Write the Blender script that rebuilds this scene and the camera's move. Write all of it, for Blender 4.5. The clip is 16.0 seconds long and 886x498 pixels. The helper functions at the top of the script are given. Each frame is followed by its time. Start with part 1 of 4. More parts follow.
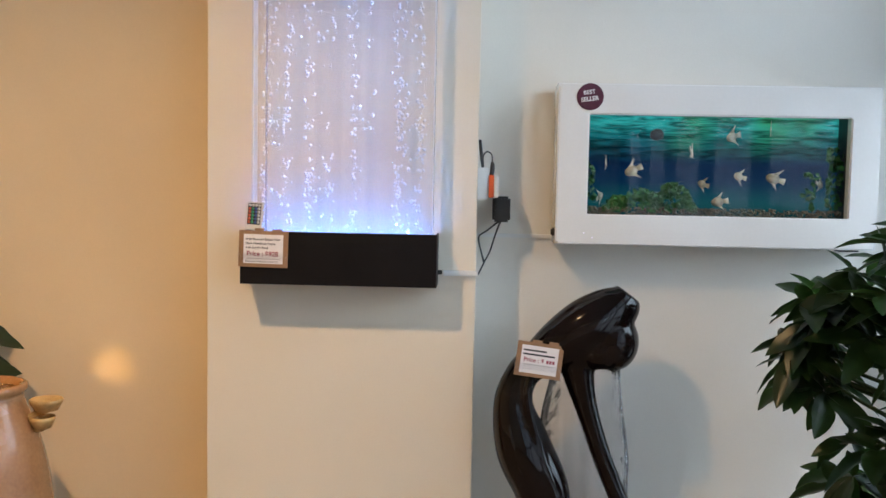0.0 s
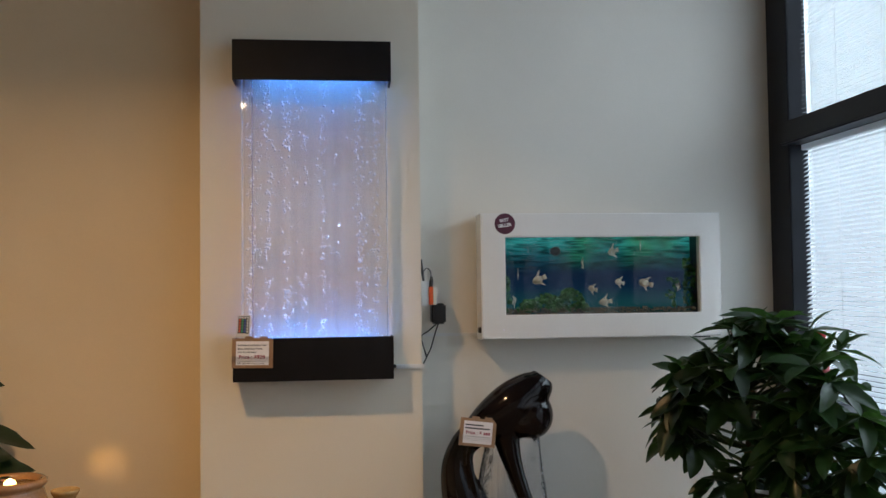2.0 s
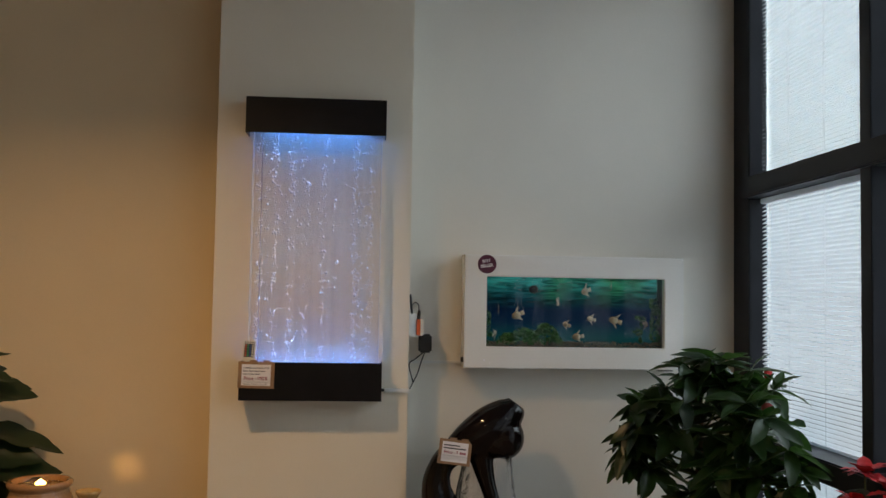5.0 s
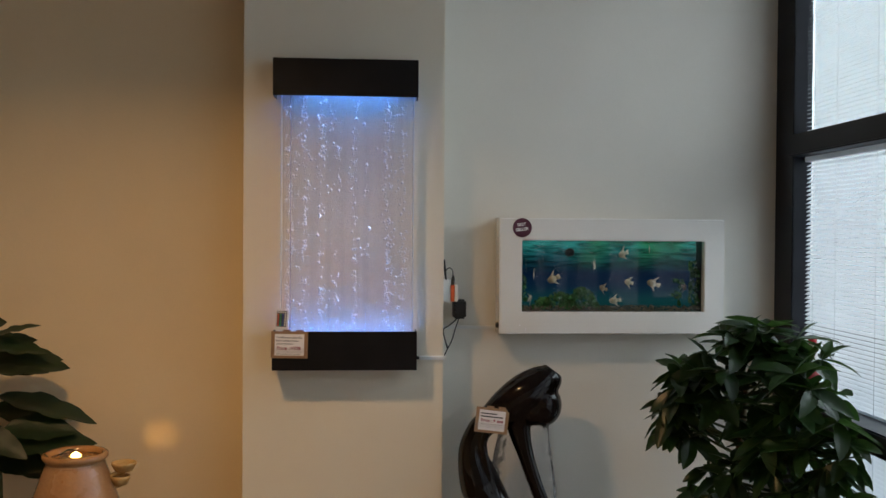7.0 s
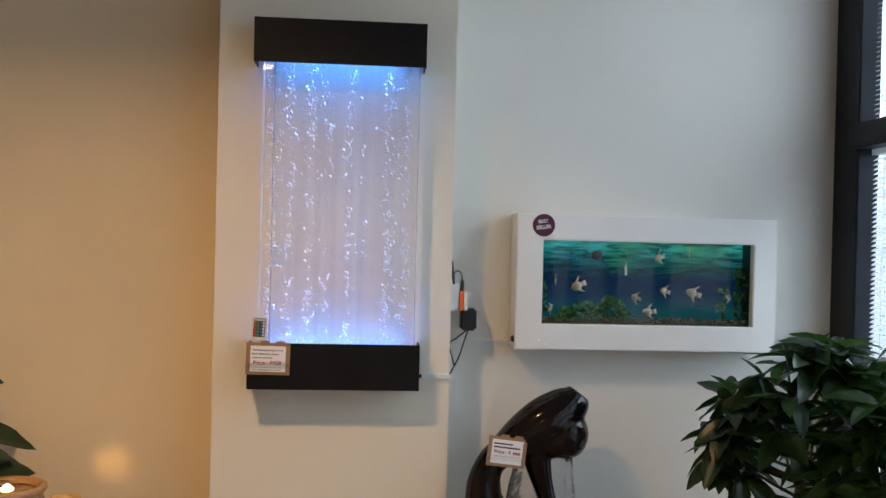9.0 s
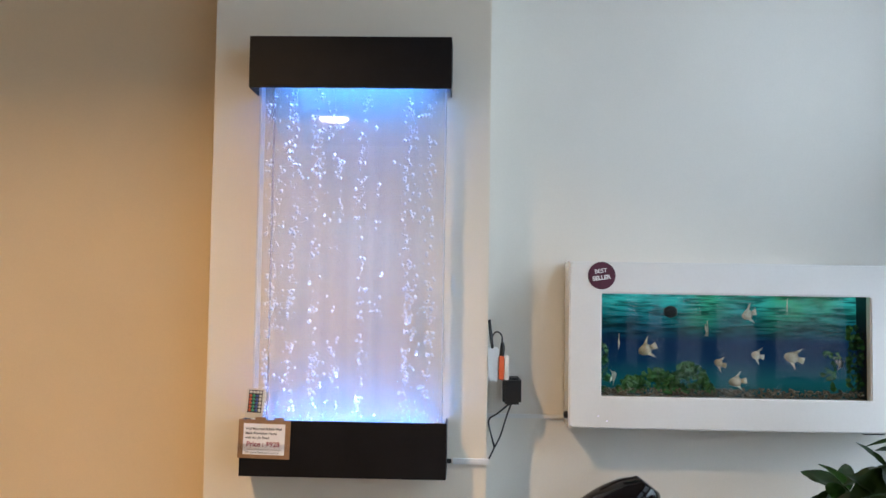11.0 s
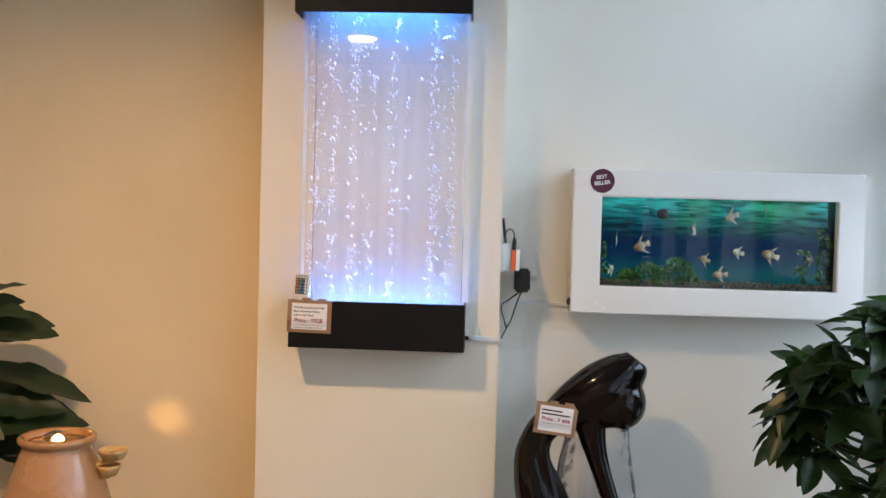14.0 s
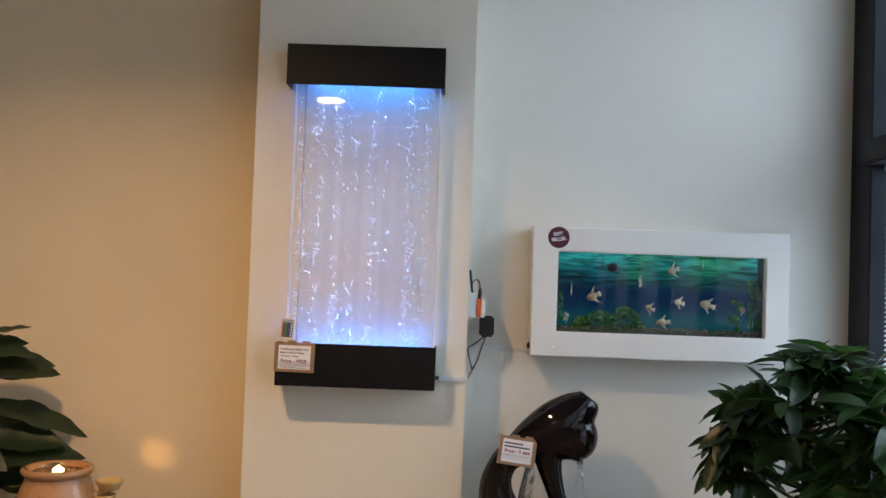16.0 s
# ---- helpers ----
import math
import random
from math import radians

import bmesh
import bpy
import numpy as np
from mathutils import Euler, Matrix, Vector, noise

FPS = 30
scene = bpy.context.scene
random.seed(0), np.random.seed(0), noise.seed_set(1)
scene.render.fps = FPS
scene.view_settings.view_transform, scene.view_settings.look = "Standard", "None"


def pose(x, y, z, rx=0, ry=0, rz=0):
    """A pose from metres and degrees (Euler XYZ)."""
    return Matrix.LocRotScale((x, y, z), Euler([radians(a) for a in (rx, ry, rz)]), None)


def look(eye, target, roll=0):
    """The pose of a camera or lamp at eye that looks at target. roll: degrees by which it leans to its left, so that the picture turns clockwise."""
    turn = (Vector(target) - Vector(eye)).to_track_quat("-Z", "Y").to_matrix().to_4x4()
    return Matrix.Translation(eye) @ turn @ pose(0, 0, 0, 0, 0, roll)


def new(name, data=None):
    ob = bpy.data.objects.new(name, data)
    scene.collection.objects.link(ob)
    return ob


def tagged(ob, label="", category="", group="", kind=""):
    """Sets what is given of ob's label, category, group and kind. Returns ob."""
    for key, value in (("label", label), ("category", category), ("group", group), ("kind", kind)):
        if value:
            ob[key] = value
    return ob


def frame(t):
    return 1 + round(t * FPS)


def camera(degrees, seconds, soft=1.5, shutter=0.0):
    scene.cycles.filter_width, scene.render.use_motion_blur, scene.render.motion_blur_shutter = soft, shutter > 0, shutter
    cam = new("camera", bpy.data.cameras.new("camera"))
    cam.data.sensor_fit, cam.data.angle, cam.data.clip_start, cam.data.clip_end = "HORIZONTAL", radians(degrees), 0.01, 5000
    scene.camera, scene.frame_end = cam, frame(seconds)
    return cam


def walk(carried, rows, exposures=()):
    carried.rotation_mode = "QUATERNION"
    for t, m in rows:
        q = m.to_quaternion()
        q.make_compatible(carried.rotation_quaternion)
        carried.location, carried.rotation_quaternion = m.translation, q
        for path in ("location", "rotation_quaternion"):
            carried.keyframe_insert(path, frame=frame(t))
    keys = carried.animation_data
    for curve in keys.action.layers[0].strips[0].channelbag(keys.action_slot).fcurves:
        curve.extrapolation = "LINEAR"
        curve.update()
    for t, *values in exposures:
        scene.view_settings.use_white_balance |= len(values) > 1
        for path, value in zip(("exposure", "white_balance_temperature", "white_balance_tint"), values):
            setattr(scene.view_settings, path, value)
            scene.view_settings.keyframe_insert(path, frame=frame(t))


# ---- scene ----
cam = camera(51.0, 16.0)
PATH = [
    (0, (0.011, -0.134, 1.398), (-0.066, 1.86, 1.26), 1.1),
    (0.5, (-0.142, -0.354, 1.409), (-0.028, 1.634, 1.227), -1.2),
    (1, (-0.202, -0.519, 1.422), (-0.018, 1.471, 1.336), 1.1),
    (1.5, (-0.24, -0.704, 1.442), (-0.075, 1.289, 1.414), -0.0),
    (2, (-0.295, -0.833, 1.43), (-0.075, 1.153, 1.511), -0.7),
    (2.5, (-0.367, -0.957, 1.445), (-0.07, 1.019, 1.527), -1.3),
    (3, (-0.361, -1.041, 1.45), (-0.058, 0.928, 1.63), -1.2),
    (3.5, (-0.255, -1.116, 1.462), (-0.049, 0.867, 1.617), 1.3),
    (6, (-0.16, -1.27, 1.594), (-0.042, 0.726, 1.633), 0.8),
    (6.5, (-0.191, -1.229, 1.634), (-0.097, 0.769, 1.614), 1.1),
    (7, (-0.252, -1.145, 1.641), (-0.118, 0.851, 1.608), 0.4),
    (7.5, (-0.377, -1.046, 1.648), (-0.178, 0.944, 1.617), -1.4),
    (8, (-0.422, -0.936, 1.64), (-0.22, 1.052, 1.572), -1.0),
    (8.5, (-0.371, -0.749, 1.638), (-0.233, 1.246, 1.612), -0.2),
    (9, (-0.304, -0.573, 1.598), (-0.132, 1.419, 1.584), 1.4),
    (9.5, (-0.238, -0.407, 1.651), (-0.129, 1.59, 1.634), 1.6),
    (12, (0.012, 0.035, 1.559), (-0.084, 2.025, 1.737), 0.5),
    (12.5, (-0.041, -0.125, 1.563), (-0.057, 1.872, 1.663), -0.0),
    (13, (-0.06, -0.241, 1.546), (-0.063, 1.759, 1.526), 0.7),
    (13.5, (-0.021, -0.315, 1.516), (-0.123, 1.68, 1.419), 0.7),
    (14, (-0.017, -0.442, 1.522), (-0.129, 1.554, 1.461), 1.5),
    (14.5, (-0.022, -0.564, 1.533), (-0.06, 1.435, 1.563), 1.7),
    (15, (-0.007, -0.634, 1.491), (-0.104, 1.364, 1.53), 2.5),
    (15.5, (-0.026, -0.7, 1.521), (-0.116, 1.298, 1.494), 1.2),
    (16, (-0.055, -0.783, 1.501), (-0.079, 1.216, 1.564), 2.0),
]
EXPOSURES = [(0.0, -0.30, 6500, 10), (0.5, -0.55, 6500, 10), (1.0, -0.65, 6500, 10), (1.5, -0.85, 6600, 10), (2.0, -1.05, 6800, 10), (2.5, -1.25, 7300, 10), (3.0, -1.30, 7400, 10), (3.5, -1.35, 7400, 10),
             (6.0, -1.35, 7400, 10), (7.0, -1.27, 7300, 10), (7.5, -1.25, 7300, 10), (8.0, -1.00, 6900, 10), (8.5, -0.77, 6700, 10), (9.0, -0.70, 6600, 10), (9.5, -0.70, 6500, 10), (12.0, -0.20, 6500, 10),
             (12.5, -0.30, 6500, 10), (13.0, -0.45, 6500, 10), (13.5, -0.30, 6500, 10), (14.0, -0.25, 6500, 10), (14.5, -0.50, 6500, 10), (15.0, -0.60, 6500, 10), (16.0, -0.60, 6500, 10)]
walk(cam, [(t, look(eye, target, roll)) for t, eye, target, roll in PATH], EXPOSURES)

# ---- plan ----
WALL = 2.81          # back wall
FACE = 2.605         # front of the pillar
PIL0, PIL1 = -0.80, 0.003
CEIL = 3.2
XL, XR, YB = -3.6, 1.56, -4.6

# ---- world and lights ----
world = bpy.data.worlds.new("sky")
scene.world = world
world.use_nodes = True
wn = world.node_tree.nodes
sky = wn.new("ShaderNodeTexSky")
sky.sky_type, sky.sun_disc = "NISHITA", False
sky.sun_elevation, sky.sun_rotation = radians(40), radians(200)
wn["Background"].inputs["Strength"].default_value = 0.12
world.node_tree.links.new(sky.outputs[0], wn["Background"].inputs["Color"])


def area(name, m, power, colour, sx, sy=None, spread=180):
    la = bpy.data.lights.new(name, "AREA")
    la.energy, la.color, la.size, la.spread = power, colour, sx, radians(spread)
    la.shape = "RECTANGLE" if sy else "DISK"
    if sy:
        la.size_y = sy
    ob = new(name, la)
    ob.matrix_world = m
    return ob


WARM, COOL = (1.0, 0.64, 0.32), (0.58, 0.74, 1.0)
LAMPS = [(-1.2, 0.85, 69), (-1.30, -3.1, 6)]
for lx, ly, power in LAMPS:
    area("downlight_lamp", pose(lx, ly, CEIL - 0.045), power, WARM, 0.10, spread=132)
# narrow beams of the light strips, shining along the inside of the bubble panel
LED = (0.06, 0.27, 1.0)
area("light_strip_beam", pose(-0.384, 2.546, 1.2200, 180, 0, 0), 1.5, (0.18, 0.42, 1.0), 0.46, 0.028, 18)
area("light_strip_beam", pose(-0.384, 2.546, 2.2140), 1.5, (0.18, 0.42, 1.0), 0.46, 0.028, 18)
# area lamps in place of daylight, before the unseen shut blinds behind the camera
for y0 in (0.62, -0.55, -1.72, -2.89):
    area("window_daylight", pose(1.42, y0, 2.05, 0, 90, 0), 1.5, COOL, 1.8, 1.0)


# ---- materials ----
def base_mat(name, rough=0.5, metal=0.0):
    m = bpy.data.materials.new(name)
    m.use_nodes = True
    b = m.node_tree.nodes["Principled BSDF"]
    b.inputs["Roughness"].default_value, b.inputs["Metallic"].default_value = rough, metal
    return m, m.node_tree.nodes, m.node_tree.links, b


def mat(name, col, rough=0.5, metal=0.0, var=0.08, scale=6.0, fine=80.0, bump=0.0, tint=None, coat=0.0, stretch=(1, 1, 1), rand=0.0):
    """A surface with coarse and fine variation of colour, gloss and relief."""
    m, n, l, b = base_mat(name, rough, metal)
    tc, mp = n.new("ShaderNodeTexCoord"), n.new("ShaderNodeMapping")
    mp.inputs["Scale"].default_value = stretch
    l.new(tc.outputs["Object"], mp.inputs["Vector"])
    big, small = n.new("ShaderNodeTexNoise"), n.new("ShaderNodeTexNoise")
    big.inputs["Scale"].default_value, small.inputs["Scale"].default_value = scale, fine
    big.inputs["Detail"].default_value, small.inputs["Detail"].default_value = 4, 3
    for q in (big, small):
        l.new(mp.outputs[0], q.inputs["Vector"])
    mixf = n.new("ShaderNodeMath")
    mixf.operation = "MULTIPLY_ADD"
    mixf.inputs[1].default_value = 0.35
    l.new(small.outputs[0], mixf.inputs[0])
    half = n.new("ShaderNodeMath")
    half.operation = "MULTIPLY"
    half.inputs[1].default_value = 0.65
    l.new(big.outputs[0], half.inputs[0])
    l.new(half.outputs[0], mixf.inputs[2])
    fac = mixf.outputs[0]
    if rand:
        info = n.new("ShaderNodeObjectInfo")
        add = n.new("ShaderNodeMath")
        add.operation = "MULTIPLY_ADD"
        add.inputs[1].default_value = rand
        l.new(info.outputs["Random"], add.inputs[0])
        l.new(fac, add.inputs[2])
        fac = add.outputs[0]
    ramp = n.new("ShaderNodeValToRGB")
    lo = [c * (1 - var * 2) for c in col]
    hi = tint or [min(1, c * (1 + var)) for c in col]
    ramp.color_ramp.elements[0].position, ramp.color_ramp.elements[1].position = 0.3, 0.7 + rand
    ramp.color_ramp.elements[0].color, ramp.color_ramp.elements[1].color = (*lo, 1), (*hi, 1)
    l.new(fac, ramp.inputs[0])
    l.new(ramp.outputs[0], b.inputs["Base Color"])
    rr = n.new("ShaderNodeMapRange")
    rr.inputs["To Min"].default_value, rr.inputs["To Max"].default_value = max(0, rough - 0.08), min(1, rough + 0.08)
    l.new(big.outputs[0], rr.inputs["Value"])
    l.new(rr.outputs[0], b.inputs["Roughness"])
    if bump:
        bp = n.new("ShaderNodeBump")
        bp.inputs["Strength"].default_value, bp.inputs["Distance"].default_value = bump, 0.002
        l.new(small.outputs[0], bp.inputs["Height"])
        l.new(bp.outputs[0], b.inputs["Normal"])
    b.inputs["Coat Weight"].default_value = coat
    return m


def clear_mat(name, haze=0.06, colour=(1, 1, 1), gloss=0.9, rough=0.02, streak=0.0, bump=0.0, ior=1.45):
    """Clear sheet: lets light through, mirrors by Fresnel, with a little milky haze."""
    m = bpy.data.materials.new(name)
    m.use_nodes = True
    n, l = m.node_tree.nodes, m.node_tree.links
    n.remove(n["Principled BSDF"])
    out = n["Material Output"]
    tr, di, gl = n.new("ShaderNodeBsdfTransparent"), n.new("ShaderNodeBsdfDiffuse"), n.new("ShaderNodeBsdfGlossy")
    tr.inputs[0].default_value = (*colour, 1)
    di.inputs[0].default_value = (0.9, 0.9, 0.9, 1)
    gl.inputs["Roughness"].default_value = rough
    tl = n.new("ShaderNodeBsdfTranslucent")
    tl.inputs[0].default_value = (0.9, 0.9, 0.9, 1)
    dm = n.new("ShaderNodeMixShader")
    l.new(di.outputs[0], dm.inputs[1]), l.new(tl.outputs[0], dm.inputs[2])
    m1, m2 = n.new("ShaderNodeMixShader"), n.new("ShaderNodeMixShader")
    m1.inputs[0].default_value = haze
    if streak:
        tc, mp, no, mr = n.new("ShaderNodeTexCoord"), n.new("ShaderNodeMapping"), n.new("ShaderNodeTexNoise"), n.new("ShaderNodeMapRange")
        mp.inputs["Scale"].default_value = (14, 1, 0.35)
        no.inputs["Scale"].default_value = 2.0
        l.new(tc.outputs["Object"], mp.inputs[0]), l.new(mp.outputs[0], no.inputs[0]), l.new(no.outputs[0], mr.inputs[0])
        mr.inputs["From Min"].default_value, mr.inputs["From Max"].default_value = 0.3, 0.7
        mr.inputs["To Min"].default_value, mr.inputs["To Max"].default_value = haze, haze + streak
        l.new(mr.outputs[0], m1.inputs[0])
    l.new(tr.outputs[0], m1.inputs[1]), l.new(dm.outputs[0], m1.inputs[2])
    fr, k = n.new("ShaderNodeFresnel"), n.new("ShaderNodeMath")
    fr.inputs[0].default_value = ior
    k.operation = "MULTIPLY"
    k.inputs[1].default_value = gloss
    l.new(fr.outputs[0], k.inputs[0]), l.new(k.outputs[0], m2.inputs[0])
    l.new(m1.outputs[0], m2.inputs[1]), l.new(gl.outputs[0], m2.inputs[2])
    l.new(m2.outputs[0], out.inputs["Surface"])
    if bump:
        tc2, no2, bp = n.new("ShaderNodeTexCoord"), n.new("ShaderNodeTexNoise"), n.new("ShaderNodeBump")
        no2.inputs["Scale"].default_value, no2.inputs["Detail"].default_value = 16, 4
        bp.inputs["Strength"].default_value, bp.inputs["Distance"].default_value = bump, 0.02
        l.new(tc2.outputs["Object"], no2.inputs[0]), l.new(no2.outputs[0], bp.inputs["Height"])
        l.new(bp.outputs[0], gl.inputs["Normal"]), l.new(bp.outputs[0], fr.inputs["Normal"])
    return m


def glow(name, colour, strength):
    m, n, l, b = base_mat(name, 0.4)
    b.inputs["Base Color"].default_value = (*[0.8 * c for c in colour], 1)
    b.inputs["Emission Color"].default_value, b.inputs["Emission Strength"].default_value = (*colour, 1), strength
    return m


M_TAN = mat("tan_wall_paint", (0.745, 0.595, 0.40), 0.55, var=0.03, scale=2.5, fine=240, bump=0.10)
M_CREAM = mat("cream_wall_paint", (0.765, 0.70, 0.59), 0.5, var=0.025, scale=2.5, fine=240, bump=0.10)
M_WHITEWALL = mat("white_wall_paint", (0.77, 0.74, 0.68), 0.5, var=0.025, scale=2.5, fine=240, bump=0.10)
M_CEIL = mat("ceiling_paint", (0.38, 0.36, 0.33), 0.8, var=0.03, fine=150, bump=0.1)
M_FLOOR = mat("floor_tile", (0.16, 0.125, 0.09), 0.35, var=0.12, scale=3, fine=40, bump=0.05)
M_FRAME = mat("dark_window_frame", (0.013, 0.015, 0.022), 0.42, 0.0, var=0.2, scale=8, fine=200, bump=0.05)
M_SLAT = mat("blind_slat", (0.80, 0.83, 0.86), 0.45, var=0.04, fine=60)
M_BLACK = mat("black_aluminium", (0.006, 0.005, 0.006), 0.45, 0.0, var=0.3, scale=9, fine=420, bump=0.25)
M_ACRYL = clear_mat("clear_acrylic", 0.008, (0.998, 0.998, 0.998), 1.0, 0.012, streak=0.02)
M_ACRYLB = clear_mat("clear_acrylic_back", 0.012, (0.998, 0.998, 0.998), 0.15, 0.05, streak=0.045)
M_EDGE = clear_mat("acrylic_edge", 0.88, (0.85, 0.9, 0.92), 0.7, 0.05)
M_LED = glow("led_strip", LED, 34.0)
M_BUBBLE, _n, _l, _b = base_mat("air_bubble", 0.18)
_b.inputs["Base Color"].default_value = (0.97, 0.98, 1.0, 1)
_b.inputs["Specular IOR Level"].default_value = 0.9
_t, _x = _n.new("ShaderNodeBsdfTransparent"), _n.new("ShaderNodeMixShader")
_x.inputs[0].default_value = 0.85
_l.new(_t.outputs[0], _x.inputs[1]), _l.new(_b.outputs[0], _x.inputs[2])
_l.new(_x.outputs[0], _n["Material Output"].inputs["Surface"])
M_DIVIDER = clear_mat("smoky_acrylic", 0.12, (0.86, 0.87, 0.92), 0.3, 0.05)
for m_ in (M_BLACK, M_FRAME):
    m_.node_tree.nodes["Principled BSDF"].inputs["Specular IOR Level"].default_value = 0.24
M_GLOSSW = mat("white_gloss_paint", (0.80, 0.79, 0.77), 0.16, var=0.02, scale=4, fine=120, coat=0.3)
M_DARKIN = mat("tank_black", (0.01, 0.012, 0.014), 0.5)
M_GLASS = clear_mat("tank_glass", 0.0, (0.97, 0.99, 0.98), 0.4, 0.01)
M_WINGLASS = clear_mat("window_glass", 0.01, (0.94, 0.97, 0.97), 0.9, 0.01)
M_GRAVEL = mat("gravel", (0.20, 0.13, 0.08), 0.7, var=0.4, scale=60, fine=200, tint=(0.24, 0.175, 0.12))
M_WEED = mat("tank_weed", (0.025, 0.13, 0.035), 0.5, var=0.3, scale=30, tint=(0.05, 0.22, 0.05))
M_FISH = mat("cream_plastic", (0.58, 0.52, 0.41), 0.4, var=0.15, scale=25)
M_STATUE = mat("black_brown_glaze", (0.007, 0.004, 0.004), 0.07, var=0.5, scale=5, fine=60, bump=0.03)
M_STATUE.node_tree.nodes["Principled BSDF"].inputs["Specular IOR Level"].default_value = 0.36
M_WRAP = clear_mat("plastic_wrap", 0.012, (0.985, 0.985, 0.985), 0.9, 0.05, streak=0.10, bump=0.6)
M_LEAF = mat("dark_green_leaf", (0.008, 0.026, 0.008), 0.36, var=0.35, scale=14, fine=70, bump=0.2, tint=(0.020, 0.060, 0.019), rand=0.5)
M_LEAF2 = mat("broad_green_leaf", (0.004, 0.014, 0.004), 0.5, var=0.35, scale=10, fine=60, bump=0.2, tint=(0.009, 0.030, 0.008), rand=0.3)
for m_, share, through_ in ((M_LEAF, 0.22, (0.05, 0.13, 0.02, 1)), (M_LEAF2, 0.12, (0.05, 0.13, 0.02, 1)), (M_SLAT, 0.27, (0.80, 0.86, 0.92, 1))):   # thin leaves and slats let some light through
    n_, l_ = m_.node_tree.nodes, m_.node_tree.links
    tl_, mx_ = n_.new("ShaderNodeBsdfTranslucent"), n_.new("ShaderNodeMixShader")
    tl_.inputs[0].default_value = through_
    mx_.inputs[0].default_value = share
    l_.new(n_["Principled BSDF"].outputs[0], mx_.inputs[1]), l_.new(tl_.outputs[0], mx_.inputs[2])
    l_.new(mx_.outputs[0], n_["Material Output"].inputs["Surface"])
M_BARK = mat("brown_bark", (0.12, 0.085, 0.05), 0.8, var=0.3, scale=18, fine=90, bump=0.6, stretch=(1, 1, 0.25))
M_STEM = mat("green_stem", (0.07, 0.10, 0.035), 0.6, var=0.2, scale=20)
M_POT = mat("glazed_brown_pot", (0.16, 0.09, 0.055), 0.3, var=0.25, scale=6, bump=0.1)
M_SOIL = mat("potting_soil", (0.035, 0.024, 0.016), 0.95, var=0.4, scale=40, bump=0.8)
M_JAR = mat("beige_ceramic", (0.36, 0.185, 0.085), 0.25, var=0.14, scale=5, fine=90, bump=0.12, coat=0.4)
M_GOLD = mat("gold_glaze", (0.62, 0.40, 0.17), 0.22, 0.35, var=0.2, scale=14)
M_WATER = clear_mat("water", 0.05, (0.95, 0.9, 0.8), 1.0, 0.03, bump=0.6, ior=1.33)
M_WATERGLINT = glow("water_glint_glow", (1.0, 0.60, 0.18), 26.0)
M_CARD = mat("brown_card", (0.30, 0.17, 0.09), 0.6, var=0.15, scale=20, fine=120)
M_PAPER = mat("white_paper", (0.80, 0.77, 0.78), 0.5, var=0.02, scale=20)
M_INK = mat("black_ink", (0.03, 0.03, 0.04), 0.6)
M_REDINK = mat("red_ink", (0.30, 0.02, 0.06), 0.6)
M_GREYINK = mat("grey_ink", (0.45, 0.42, 0.43), 0.6)
M_TAPE = clear_mat("clear_tape", 0.02, (0.99, 0.99, 0.99), 0.5, 0.12)
M_REMOTE = mat("remote_shell", (0.66, 0.61, 0.50), 0.4, var=0.04)
M_PLASTW = mat("white_plastic", (0.76, 0.76, 0.75), 0.35, var=0.03)
M_PLASTB = mat("black_plastic", (0.014, 0.014, 0.015), 0.4, var=0.2)
M_ORANGE = mat("orange_plastic", (0.72, 0.13, 0.04), 0.4)
M_MAROON = mat("maroon_sticker", (0.085, 0.012, 0.035), 0.35, var=0.15, scale=40)
M_STWHITE = mat("white_print", (0.78, 0.76, 0.77), 0.5)
M_RED = mat("red_petal", (0.55, 0.02, 0.03), 0.6, var=0.2, scale=20, bump=0.2)
M_BOTTLE = mat("pale_bottle", (0.62, 0.60, 0.58), 0.25, coat=0.4)
M_BTN = [mat("button_" + c, v, 0.4) for c, v in (("red", (0.50, 0.10, 0.04)), ("green", (0.04, 0.26, 0.12)), ("blue", (0.05, 0.08, 0.26)), ("cream", (0.55, 0.52, 0.44)))]


# ---- mesh helpers ----
def finish(bm, name, material, smooth=False, bevel=0.0):
    if bevel:
        bmesh.ops.bevel(bm, geom=bm.edges[:], offset=bevel, segments=2, affect="EDGES", clamp_overlap=True)
    bmesh.ops.recalc_face_normals(bm, faces=bm.faces)
    me = bpy.data.meshes.new(name)
    bm.to_mesh(me)
    bm.free()
    if smooth:
        for p in me.polygons:
            p.use_smooth = True
    me.materials.append(material)
    return me


def hang(ob, parent):
    """Put ob under parent, leaving its own coordinates those of the world."""
    ob.parent = parent
    here = Matrix.Translation(parent.location) if parent.type == "EMPTY" else parent.matrix_basis
    ob.matrix_parent_inverse = here.inverted()
    return ob


def part(name, bm, material, parent, label="", smooth=False, bevel=0.0, kind=""):
    ob = new(name, finish(bm, name, material, smooth, bevel))
    hang(ob, parent)
    return tagged(ob, label, kind=kind)


def thing(name, at, label, category, group="", kind=""):
    ob = new(name)
    ob.empty_display_size = 0.05
    ob.location = at
    return tagged(ob, label, category, group, kind)


def single(name, bm, material, label, category, group="", kind="", smooth=False, bevel=0.0):
    return tagged(new(name, finish(bm, name, material, smooth, bevel)), label, category, group, kind)


def box(x0, x1, y0, y1, z0, z1, bm=None):
    bm = bm or bmesh.new()
    m = Matrix.LocRotScale(((x0 + x1) / 2, (y0 + y1) / 2, (z0 + z1) / 2), None, (x1 - x0, y1 - y0, z1 - z0))
    bmesh.ops.create_cube(bm, size=1, matrix=m)
    return bm


